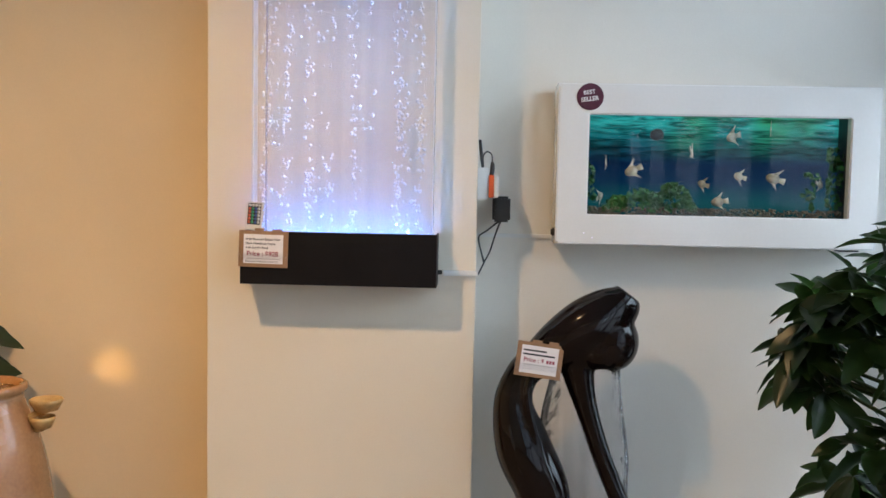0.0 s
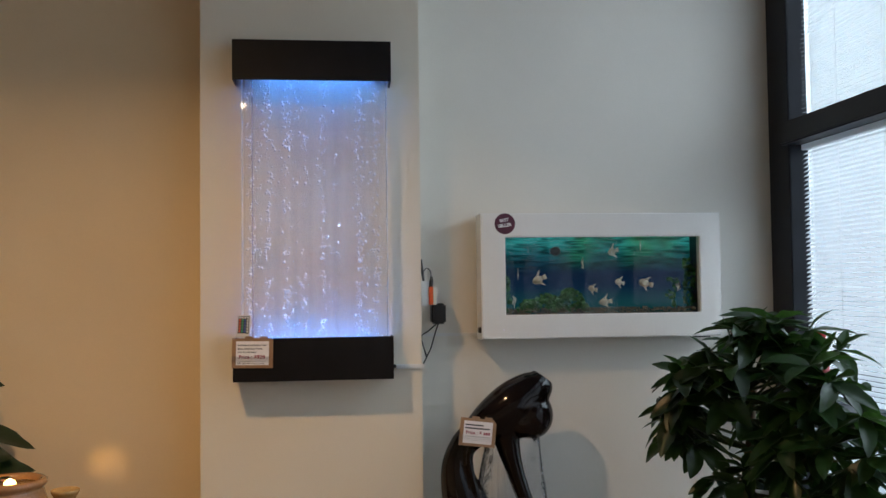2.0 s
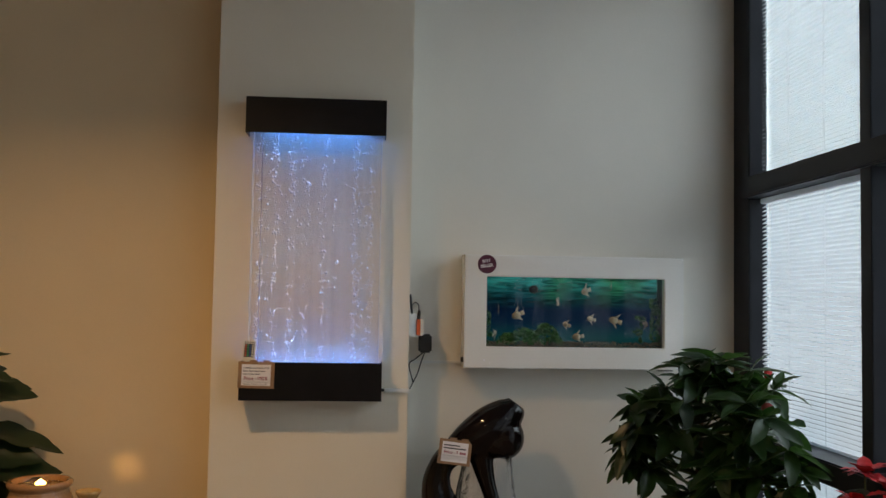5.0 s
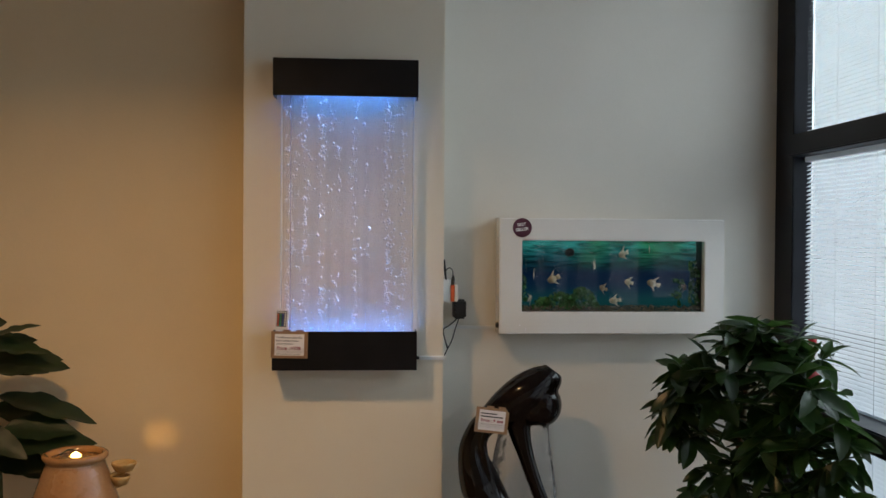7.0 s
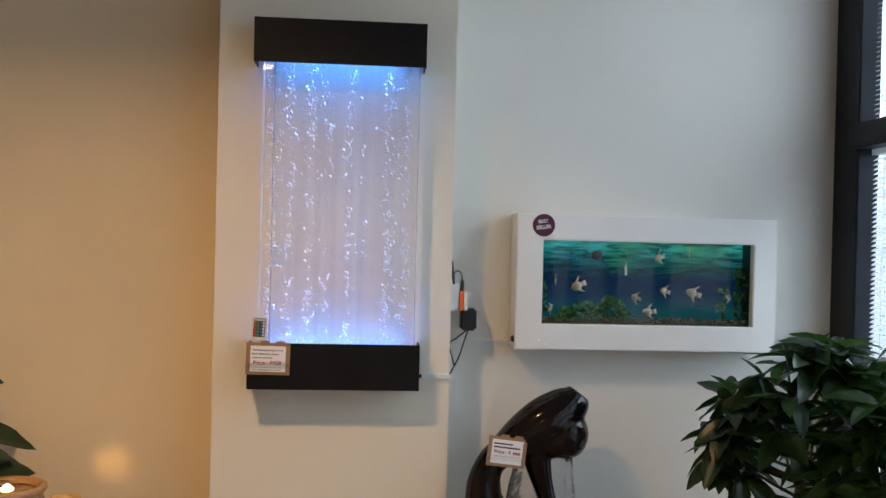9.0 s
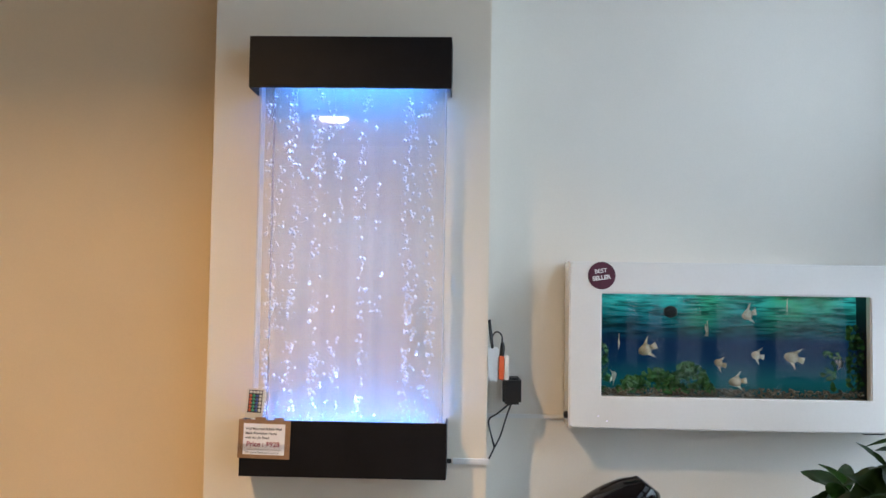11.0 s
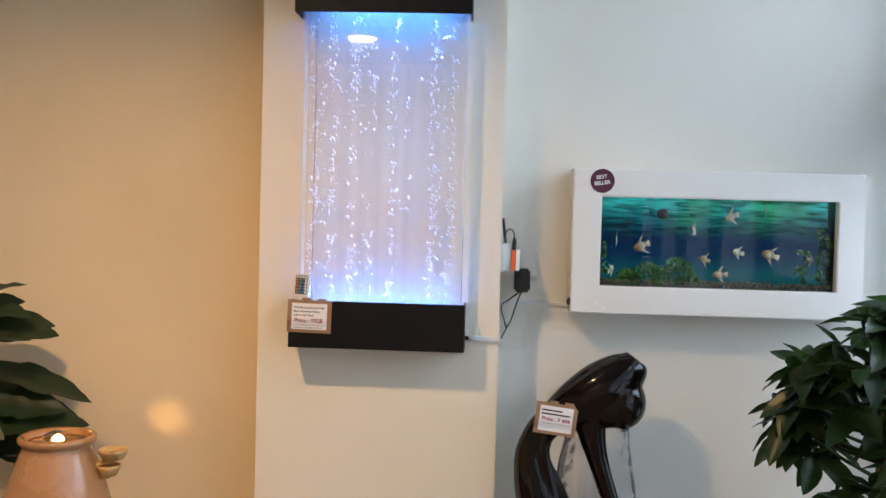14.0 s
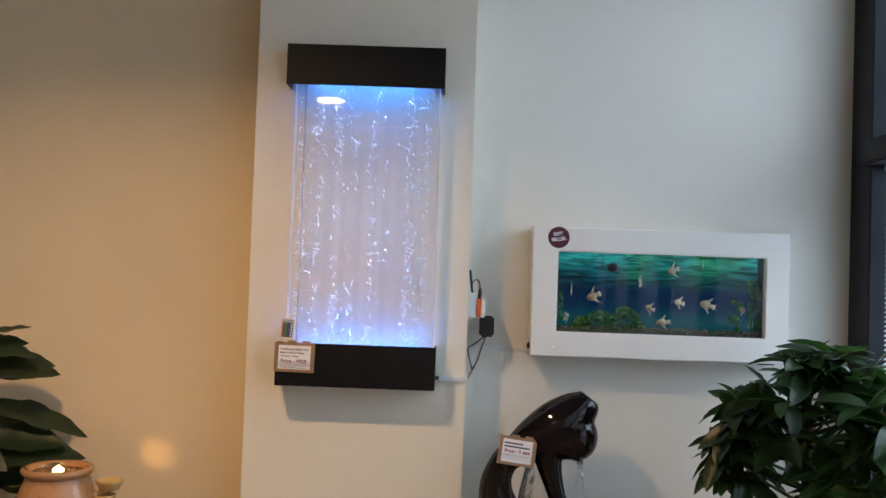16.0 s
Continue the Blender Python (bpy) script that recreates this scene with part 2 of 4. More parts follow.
def lathe(profile, at, steps=48, bm=None):
    """Turn (radius, height) pairs round the upright axis at (x, y)."""
    bm = bm or bmesh.new()
    rings = []
    for r, z in profile:
        rings.append([bm.verts.new((at[0] + r * math.cos(a), at[1] + r * math.sin(a), z)) for a in (2 * math.pi * i / steps for i in range(steps))])
    for a, b in zip(rings, rings[1:]):
        for i in range(steps):
            bm.faces.new((a[i], a[(i + 1) % steps], b[(i + 1) % steps], b[i]))
    bm.faces.new(rings[0][::-1])
    bm.faces.new(rings[-1])
    return bm


def spline(points, n):
    """Catmull-Rom through rows of numbers."""
    p = [np.array(q, float) for q in points]
    p = [2 * p[0] - p[1]] + p + [2 * p[-1] - p[-2]]
    out = []
    for i in range(1, len(p) - 2):
        for k in range(n):
            u = k / n
            a, b, c, d = p[i - 1], p[i], p[i + 1], p[i + 2]
            out.append(0.5 * (2 * b + (c - a) * u + (2 * a - 5 * b + 4 * c - d) * u * u + (3 * b - 3 * c + d - a) * u ** 3))
    out.append(p[-2])
    return out


def tube(rows, steps=12, bm=None, n=6, flat=1.0):
    """Sweep a round section along rows of x, y, z, radius."""
    bm = bm or bmesh.new()
    path = spline(rows, n)
    rings = []
    for i, q in enumerate(path):
        c = Vector(q[:3])
        d = Vector(path[min(i + 1, len(path) - 1)][:3]) - Vector(path[max(i - 1, 0)][:3])
        d = d.normalized() if d.length > 1e-9 else Vector((0, 0, 1))
        side = d.cross(Vector((0, 1, 0)))
        side = side.normalized() if side.length > 0.05 else d.cross(Vector((1, 0, 0))).normalized()
        up = side.cross(d).normalized()
        r = max(float(q[3]), 0.0004)
        rings.append([bm.verts.new(c + side * r * math.cos(a) + up * r * flat * math.sin(a)) for a in (2 * math.pi * k / steps for k in range(steps))])
    for a, b in zip(rings, rings[1:]):
        for k in range(steps):
            bm.faces.new((a[k], a[(k + 1) % steps], b[(k + 1) % steps], b[k]))
    bm.faces.new(rings[0][::-1])
    bm.faces.new(rings[-1])
    return bm


def ball(at, r, sub=3, scale=(1, 1, 1), bm=None):
    bm = bm or bmesh.new()
    bmesh.ops.create_icosphere(bm, subdivisions=sub, radius=r, matrix=Matrix.LocRotScale(at, None, scale))
    return bm


def words(text, size, m, material, parent, label="", align="LEFT", bold=0.0):
    cu = bpy.data.curves.new("lettering", "FONT")
    cu.body, cu.size, cu.extrude, cu.align_x, cu.offset = text, size, 0.0002, align, bold
    tmp = bpy.data.objects.new("lettering", cu)
    me = bpy.data.meshes.new_from_object(tmp)
    bpy.data.objects.remove(tmp)
    me.materials.append(material)
    ob = new("lettering", me)
    ob.matrix_basis = m
    hang(ob, parent)
    return tagged(ob, label)


# ---- structure ----
floor = single("floor", box(XL, XR + 0.2, YB, WALL + 0.2, -0.15, 0), M_FLOOR, "brown polished tile floor of the showroom", "floor", kind="structure")
ceiling = single("ceiling", box(XL, XR + 0.2, YB, WALL + 0.2, CEIL, CEIL + 0.15), M_CEIL, "plain off-white painted ceiling", "ceiling", kind="structure")
single("wall_north_tan", box(XL, PIL0, WALL, WALL + 0.2, 0, CEIL), M_TAN, "tan painted plaster wall beside the pillar", "wall", kind="structure")
single("wall_north_white", box(PIL1, 1.47, WALL, WALL + 0.2, 0, CEIL), M_WHITEWALL, "white painted wall between pillar and window", "wall", kind="structure")
single("pillar", box(PIL0, PIL1, FACE, WALL + 0.2, 0, CEIL), M_CREAM, "cream painted square wall pillar", "pillar", kind="structure", bevel=0.003)
single("wall_west", box(XL - 0.2, XL, YB, WALL + 0.2, 0, CEIL), M_TAN, "tan painted side wall", "wall", kind="structure")
single("wall_south", box(XL, XR + 0.2, YB - 0.2, YB, 0, CEIL), M_CREAM, "cream painted wall behind", "wall", kind="structure")

# window wall: dark posts, rails, glass
POST0, MULL = 2.64, 1.70
BAYS = [(MULL, POST0)] + [(MULL - 0.07 - 1.10 - 1.17 * i, MULL - 0.07 - 1.17 * i) for i in range(5)]
win = thing("window_1", (1.5, 2.0, 0), "floor to ceiling window in dark frames with closed white blinds", "window", kind="structure")
part("window_frame", box(1.468, 1.548, POST0, WALL + 0.02, 0, CEIL), M_FRAME, win, "dark corner post", bevel=0.004)
for y0, y1 in BAYS:
    part("window_frame", box(1.452, 1.548, y0 - 0.07, y0, 0, CEIL), M_FRAME, win, bevel=0.003)
for z0, z1, lx in ((1.972, 2.060, 1.438), (0.905, 0.985, 1.40), (0.0, 0.09, 1.45), (CEIL - 0.08, CEIL, 1.45)):
    part("window_rail", box(lx, 1.547, BAYS[-1][0] - 0.07, 2.665 if lx < 1.45 else POST0, z0, z1), M_FRAME, win, bevel=0.006)
for y0, y1 in BAYS:
    for z0, z1 in ((0.09, 0.905), (0.985, 1.972), (2.060, CEIL - 0.08)):
        pane = part("window_pane", box(1.5485, 1.5535, y0 - 0.02, y1 + 0.02, z0 - 0.03, z1 + 0.03), M_WINGLASS, win)
        pane.visible_shadow = False
if BAYS[-1][0] - 0.07 > YB:
    single("wall_east", box(1.47, 1.62, YB, BAYS[-1][0] - 0.07, 0, CEIL), M_CREAM, "cream wall beyond the window", "wall", kind="structure")

# bright overcast distance outside
m_out, no_, lo_, b_ = base_mat("overcast_distance", 1.0)
b_.inputs["Base Color"].default_value = (0, 0, 0, 1)
b_.inputs["Emission Color"].default_value = (0.70, 0.84, 1.0, 1)
b_.inputs["Emission Strength"].default_value = 12.0
bmo = bmesh.new()
bmesh.ops.create_grid(bmo, x_segments=1, y_segments=1, size=1, matrix=pose(9, 0, 4, 0, 90, 0) @ Matrix.Diagonal((9, 22, 1, 1)))
single("backdrop", bmo, m_out, "white overcast sky beyond the window", "sky", kind="structure")
single("ground", box(1.9, 30, -30, 30, -0.3, -0.2), M_CEIL, "pale paving outside the window", "ground", kind="structure")

# ---- bubble wall ----
BX0, BX1, BY = -0.672, -0.108, 2.492
bw = thing("bubble_wall", ((BX0 + BX1) / 2, FACE, 1.104), "wall-mounted bubble panel with black aluminium boxes and blue light", "bubble wall")
for nm, z0, z1 in (("bottom_box", 1.104, 1.256), ("top_box", 2.173, 2.318)):
    bm = bmesh.new()
    t = 0.004
    for x0, x1, y0, y1, a, c in ((BX0, BX1, BY, BY + t, z0, z1), (BX0, BX0 + t, BY + t, FACE, z0, z1), (BX1 - t, BX1, BY + t, FACE, z0, z1)):
        box(x0, x1, y0, y1, a, c, bm)
    box(BX0 + t, BX1 - t, BY + t, FACE, *((z0, z0 + t) if nm == "bottom_box" else (z1 - t, z1)), bm)
    hollow = part(nm, bm, M_BLACK, bw, "black textured aluminium box", bevel=0.0008)
PX0, PX1 = -0.645, -0.122
part("acrylic_front", box(PX0, PX1, 2.516, 2.521, 1.225, 2.205), M_ACRYL, bw, "clear acrylic sheet").visible_shadow = False
part("acrylic_back", box(PX0, PX1, 2.570, 2.575, 1.225, 2.205), M_ACRYLB, bw, "clear acrylic sheet").visible_shadow = False
for x in (PX0, PX1 - 0.004):
    part("acrylic_side", box(x, x + 0.004, 2.5215, 2.5695, 1.225, 2.205), M_EDGE, bw, "lit acrylic edge strip").visible_shadow = x > -0.4
part("divider", box(PX0 + 0.0375, PX0 + 0.0425, 2.5225, 2.5285, 1.225, 2.205), M_DIVIDER, bw, "smoky inner acrylic strip").visible_shadow = False
part("led_strip", box(PX0 + 0.06, PX1 - 0.06, 2.530, 2.562, 2.2150, 2.2200), M_LED, bw, "blue light strip")
part("led_strip", box(PX0 + 0.03, PX1 - 0.03, 2.530, 2.562, 1.2140, 1.2190), M_LED, bw, "blue light strip")
rng = random.Random(5)
unit = bmesh.new()
bmesh.ops.create_icosphere(unit, subdivisions=1, radius=1)
uv = [v.co.copy() for v in unit.verts]
uf = [[v.index for v in f.verts] for f in unit.faces]
unit.free()


def scatter_balls(spots):
    vs, fs = [], []
    for c, s in spots:
        k = len(vs)
        vs += [(c[0] + v.x * s[0], c[1] + v.y * s[1], c[2] + v.z * s[2]) for v in uv]
        fs += [[k + i for i in f] for f in uf]
    return vs, fs


spots = []
# stream's place across the panel, clumps, width
for fx, clumps, wide in ((0.060, 120, 0.006), (0.115, 40, 0.016), (0.180, 95, 0.009), (0.295, 80, 0.007), (0.36, 30, 0.018), (0.425, 45, 0.008), (0.550, 85, 0.0065), (0.62, 16, 0.022), (0.800, 130, 0.0085), (0.86, 25, 0.014), (0.920, 105, 0.0075)):
    sway = rng.uniform(0, 6.28)
    for _ in range(int(clumps * 1.1)):
        u = rng.random()
        cx = PX0 + fx * (PX1 - PX0) + rng.gauss(0, wide * (0.5 + 0.8 * u)) + 0.005 * math.sin(9 * u + sway)
        cz, cy = 1.262 + 0.915 * u, rng.uniform(2.532, 2.560)
        for _ in range(rng.choice((1, 1, 1, 2, 2, 4))):
            r = rng.choice((0.0019, 0.0024, 0.0029, 0.0034, 0.0040, 0.0046, 0.0054))
            x = cx + rng.gauss(0, 0.006)
            spots.append(((min(max(x, PX0 + 0.012), PX1 - 0.012), cy, cz + rng.gauss(0, 0.010)), (r, r, r * rng.uniform(0.8, 1.4))))
me = bpy.data.meshes.new("air_bubbles")
vs, fs = scatter_balls(spots)
me.from_pydata(vs, [], fs)
for p in me.polygons:
    p.use_smooth = True
me.materials.append(M_BUBBLE)
tagged(hang(new("air_bubbles", me), bw), "rising air bubbles", kind="stuff")
part("cable_gland", lathe([(0.006, 0), (0.007, 0.003), (0.006, 0.014)], (0, 0), 12), M_PLASTB, bw).matrix_basis = pose(BX1 - 0.001, 2.575, 1.142, 0, 90, 0)

# ---- remote and price cards ----
rem = thing("remote_control", (-0.640, 2.516, 1.257), "cream remote control with rows of coloured buttons, leaning on the panel", "remote control")
RM = pose(-0.6385, 2.511, 1.2575, 84, 0, 0) @ pose(0, 0, 0, 0, 0, -3)
bm = box(-0.025, 0.025, 0, 0.082, -0.003, 0.003)
body_ = part("shell", bm, M_REMOTE, rem, bevel=0.0022)
body_.matrix_basis = RM
part("key_field", box(-0.0190, 0.0190, 0.016, 0.0770, 0.0028, 0.0034), M_PLASTB, body_, "black key field").matrix_basis = RM
bmb = lathe([(0.0041, 0), (0.0041, 0.0012), (0.0034, 0.0018)], (0, 0), 10)
bme = finish(bmb, "button", M_BTN[0], True)
bms = []
for k in range(4):
    c = bme.copy()
    c.materials[0] = M_BTN[k]
    bms.append(c)
for r in range(6):
    for c in range(4):
        b = new("button", bms[3] if (r == 0 or c == 3) else bms[c])
        b.matrix_basis = RM @ pose(-0.0135 + 0.009 * c, 0.0715 - 0.0098 * r, 0.0034)
        hang(b, body_)


def price_card(at, w, h, m, lines, price, last, label):
    """A small brown card with a white printed paper under a strip of clear tape."""
    t = thing("price_card", at, label, "price card", "price cards")
    c = part("card", box(-w / 2, w / 2, -h / 2, h / 2, -0.001, 0.0008), M_CARD, t, "brown cardboard", bevel=0.0004)
    c.matrix_basis = m
    pw, ph = w * 0.80, h * 0.80
    p = part("paper", box(-pw / 2, pw / 2, -ph / 2, ph / 2, 0.0012, 0.0015), M_PAPER, t, "white printed paper")
    p.matrix_basis = m
    y = ph * 0.30
    for text in lines:
        if text[0] == "#":
            b = part("printed_bar", box(-pw * 0.45, -pw * 0.45 + pw * float(text[1:]), y - 0.0005, y + 0.0042, 0.0016, 0.0018), M_INK, t)
            b.matrix_basis = m
        else:
            words(text, 0.0088 * w / 0.14, m @ pose(-pw * 0.45, y, 0.0017), M_INK, t, bold=0.0002)
        y -= ph * 0.145
    words(price, 0.0185 * w / 0.14, m @ pose(-pw * 0.42, y - ph * 0.10, 0.0017), M_REDINK, t, bold=0.0004)
    if not last:
        for k in range(3):
            b = part("printed_bar", box(pw * (0.20 + 0.08 * k), pw * (0.26 + 0.08 * k), y - ph * 0.10, y + ph * 0.02, 0.0016, 0.0018), M_REDINK, t)
            b.matrix_basis = m
    b = part("printed_bar", box(-pw * 0.42, pw * 0.42, y - ph * 0.21, y - ph * 0.19, 0.0016, 0.0018), M_GREYINK, t)
    b.matrix_basis = m
    if last:
        words(last, 0.0086 * w / 0.14, m @ pose(-pw * 0.45, -ph * 0.46, 0.0017), M_INK, t)
    tp = part("tape", box(-w * 0.52, w * 0.5, -h * 0.30, -h * 0.12, 0.0020, 0.0021), M_TAPE, t, "clear tape")
    tp.matrix_basis = m
    for sx in (-0.1, 0.26):
        q = part("card_tab", box(w * sx - 0.012, w * sx + 0.016, h * 0.5, h * 0.5 + 0.007, -0.0008, 0.0004), M_CARD, t, bevel=0.0003)
        q.matrix_basis = m
    return t


price_card((-0.605, 2.488, 1.165), 0.142, 0.104, pose(-0.6035, 2.4885, 1.205, 90, 0, 0) @ pose(0, 0, 0, -2, 0, -1.0),
           ("Wall Mounted Bubble Wall", "Black Aluminium Frame", "with Acrylic Panel"), "Price : $928", "Wireless Remote Control",
           "white price card on brown cardboard taped to the black box")

# ---- trunking and router at the pillar ----
tr1 = thing("cable_trunking", (-0.05, FACE, 1.13), "white plastic cable trunking on the pillar", "trunking")
part("trunk", box(-0.092, 0.010, FACE - 0.011, FACE, 1.130, 1.146), M_PLASTW, tr1, bevel=0.0015)
tr2 = thing("cable_trunking", (0.13, WALL, 1.24), "thin white cable trunking on the wall", "trunking")
part("trunk", box(0.003, 0.245, WALL - 0.010, WALL, 1.236, 1.248), M_PLASTW, tr2, bevel=0.001)
rt = thing("wall_router", (0.02, 2.70, 1.36), "white network box with orange strip and black aerial on pillar", "router")
part("case", box(0.003, 0.036, 2.66, 2.76, 1.358, 1.452), M_PLASTW, rt, "white plastic box", bevel=0.003)
part("orange_strip", box(0.037, 0.052, 2.655, 2.70, 1.362, 1.430), M_ORANGE, rt, "orange plastic", bevel=0.002)
part("end_cap", box(0.053, 0.066, 2.655, 2.70, 1.362, 1.430), M_PLASTW, rt, bevel=0.002)
part("aerial", tube([(0.018, 2.67, 1.45, 0.004), (0.013, 2.67, 1.49, 0.005), (0.008, 2.67, 1.535, 0.0045)], 10), M_PLASTB, rt, "black aerial", True)
part("plug", tube([(0.045, 2.67, 1.43, 0.007), (0.047, 2.67, 1.455, 0.007), (0.046, 2.67, 1.470, 0.004)], 10), M_PLASTB, rt, "black plug", True)
part("lead", tube([(0.046, 2.67, 1.468, 0.0022), (0.044, 2.67, 1.49, 0.0022), (0.030, 2.675, 1.500, 0.0022), (0.018, 2.69, 1.485, 0.0022), (0.02, 2.70, 1.45, 0.0022)], 8), M_PLASTB, rt, "black cable", True)
ad = thing("power_adapter", (0.08, 2.72, 1.30), "black mains adapter with hanging lead", "adapter")
part("case", box(0.050, 0.104, 2.69, 2.765, 1.288, 1.366), M_PLASTB, ad, bevel=0.007)
part("lead", tube([(0.075, 2.70, 1.290, 0.003), (0.060, 2.69, 1.25, 0.0025), (0.045, 2.69, 1.20, 0.0025), (0.028, 2.69, 1.165, 0.0025), (0.012, 2.70, 1.13, 0.0025), (0.006, 2.72, 1.12, 0.0025)], 8), M_PLASTB, ad, "black cable", True)
part("lead", tube([(0.070, 2.70, 1.290, 0.003), (0.035, 2.69, 1.262, 0.0025), (0.010, 2.70, 1.240, 0.0025), (0.02, 2.69, 1.19, 0.0025), (0.028, 2.69, 1.165, 0.004)], 8), M_PLASTB, ad, "black cable", True)

# ---- wall aquarium ----
AX0, AX1, AZ0, AZ1, AY = 0.239, 1.191, 1.226, 1.709, 2.673
IX0, IX1, IZ0, IZ1 = 0.334, 1.104, 1.319, 1.616
aq = thing("wall_aquarium", ((AX0 + AX1) / 2, WALL, AZ0), "white glossy wall-mounted artificial aquarium with lit blue backdrop", "aquarium")
outer = [(AX0, AZ0), (AX1, AZ0), (AX1, AZ1), (AX0, AZ1)]
inner = [(IX0, IZ0), (IX1, IZ0), (IX1, IZ1), (IX0, IZ1)]
bm = bmesh.new()
ring = [[bm.verts.new((x, y, z)) for x, z in loop] for loop, y in ((outer, WALL - 0.012), (outer, AY), (inner, AY), (inner, AY + 0.03))]
for a, b in zip(ring, ring[1:]):
    for i in range(4):
        bm.faces.new((a[i], a[(i + 1) % 4], b[(i + 1) % 4], b[i]))
bmesh.ops.bevel(bm, geom=[e for e in bm.edges if all(abs(v.co.y - AY) < 1e-6 for v in e.verts)], offset=0.004, segments=3, affect="EDGES")
part("frame", bm, M_GLOSSW, aq, "white gloss front frame")
part("back_box", box(AX0 + 0.02, AX1 - 0.02, WALL - 0.02, WALL, AZ0 + 0.006, AZ1 - 0.05), M_PLASTW, aq)
for x0, x1, z0, z1 in ((IX0 - 0.012, IX0 - 0.002, IZ0 - 0.01, IZ1 + 0.01), (IX1 + 0.002, IX1 + 0.012, IZ0 - 0.01, IZ1 + 0.01), (IX0 - 0.01, IX1 + 0.01, IZ0 - 0.012, IZ0 - 0.002)):
    part("tank_wall", box(x0, x1, AY + 0.012, WALL - 0.022, z0, z1), M_DARKIN, aq, "black tank lining")
part("tank_glass", box(IX0 - 0.008, IX1 + 0.008, AY + 0.010, AY + 0.013, IZ0 - 0.008, IZ1 + 0.008), M_GLASS, aq, "clear front glass").visible_shadow = False

# the lit picture at the back of the tank
mb, n, l, b = base_mat("lit_underwater_picture", 0.4)
tc, sep = n.new("ShaderNodeTexCoord"), n.new("ShaderNodeSeparateXYZ")
l.new(tc.outputs["Object"], sep.inputs[0])
mp = n.new("ShaderNodeMapping")
mp.inputs["Scale"].default_value = (7, 1, 75)
l.new(tc.outputs["Object"], mp.inputs[0])
nz = n.new("ShaderNodeTexNoise")
nz.inputs["Scale"].default_value, nz.inputs["Detail"].default_value, nz.inputs["Distortion"].default_value = 1.6, 5, 0.8
l.new(mp.outputs[0], nz.inputs[0])
up = n.new("ShaderNodeMapRange")
up.inputs["From Min"].default_value, up.inputs["From Max"].default_value = IZ0, IZ1
l.new(sep.outputs["Z"], up.inputs[0])
wob = n.new("ShaderNodeMath")
wob.operation = "MULTIPLY_ADD"
wob.inputs[1].default_value = 0.10
l.new(nz.outputs[0], wob.inputs[0]), l.new(up.outputs[0], wob.inputs[2])
rp = n.new("ShaderNodeValToRGB")
cr = rp.color_ramp
for pos_, colr in ((0.0, (0.01, 0.05, 0.05)), (0.18, (0.006, 0.105, 0.130)), (0.40, (0.002, 0.030, 0.090)), (0.58, (0.002, 0.020, 0.075)), (0.72, (0.004, 0.062, 0.105)), (0.86, (0.010, 0.180, 0.215)), (1.0, (0.035, 0.46, 0.46))):
    e = cr.elements.new(pos_) if 0 < pos_ < 1 else cr.elements[0 if pos_ == 0 else -1]
    e.color = (*colr, 1)
l.new(wob.outputs[0], rp.inputs[0])
blob = n.new("ShaderNodeTexNoise")
blob.inputs["Scale"].default_value = 4.0
mp2 = n.new("ShaderNodeMapping")
mp2.inputs["Scale"].default_value, mp2.inputs["Location"].default_value = (1, 1, 1.5), (0.4, 0, 0.2)
l.new(tc.outputs["Object"], mp2.inputs[0]), l.new(mp2.outputs[0], blob.inputs[0])
gm = n.new("ShaderNodeMapRange")
gm.inputs["From Min"].default_value, gm.inputs["From Max"].default_value = 0.43, 0.62
l.new(blob.outputs[0], gm.inputs[0])
topm = n.new("ShaderNodeMapRange")
topm.inputs["From Min"].default_value, topm.inputs["From Max"].default_value = 0.55, 1.0
l.new(up.outputs[0], topm.inputs[0])
gmul = n.new("ShaderNodeMath")
gmul.operation = "MULTIPLY"
l.new(gm.outputs[0], gmul.inputs[0]), l.new(topm.outputs[0], gmul.inputs[1])
mg = n.new("ShaderNodeMix")
mg.data_type = "RGBA"
mg.inputs["B"].default_value = (0.04, 0.34, 0.13, 1)
l.new(gmul.outputs[0], mg.inputs["Factor"]), l.new(rp.outputs[0], mg.inputs["A"])
# dark wave lines in the upper half
wl = n.new("ShaderNodeMapRange")
wl.inputs["From Min"].default_value, wl.inputs["From Max"].default_value = 0.40, 0.58
wl.inputs["To Min"].default_value, wl.inputs["To Max"].default_value = 0.35, 1.35
l.new(nz.outputs[0], wl.inputs[0])
md = n.new("ShaderNodeMix")
md.data_type, md.blend_type = "RGBA", "MULTIPLY"
half_ = n.new("ShaderNodeMapRange")
half_.inputs["From Min"].default_value, half_.inputs["From Max"].default_value = 0.4, 0.65
l.new(up.outputs[0], half_.inputs[0])
l.new(half_.outputs[0], md.inputs["Factor"]), l.new(mg.outputs["Result"], md.inputs["A"]), l.new(wl.outputs[0], md.inputs["B"])
b.inputs["Base Color"].default_value = (0.004, 0.006, 0.008, 1)
b.inputs["Specular IOR Level"].default_value = 0.0
l.new(md.outputs["Result"], b.inputs["Emission Color"])
b.inputs["Emission Strength"].default_value = 0.72
part("lit_picture", box(IX0 - 0.01, IX1 + 0.01, WALL - 0.030, WALL - 0.024, IZ0 - 0.01, IZ1 + 0.03), mb, aq, "backlit underwater picture")
M_TANKLED = glow("tank_light", (0.85, 1.0, 0.95), 2.2)
part("tank_light", box(IX0 + 0.03, IX1 - 0.03, AY + 0.020, AY + 0.034, IZ1 + 0.022, IZ1 + 0.026), M_TANKLED, aq, "white light strip")
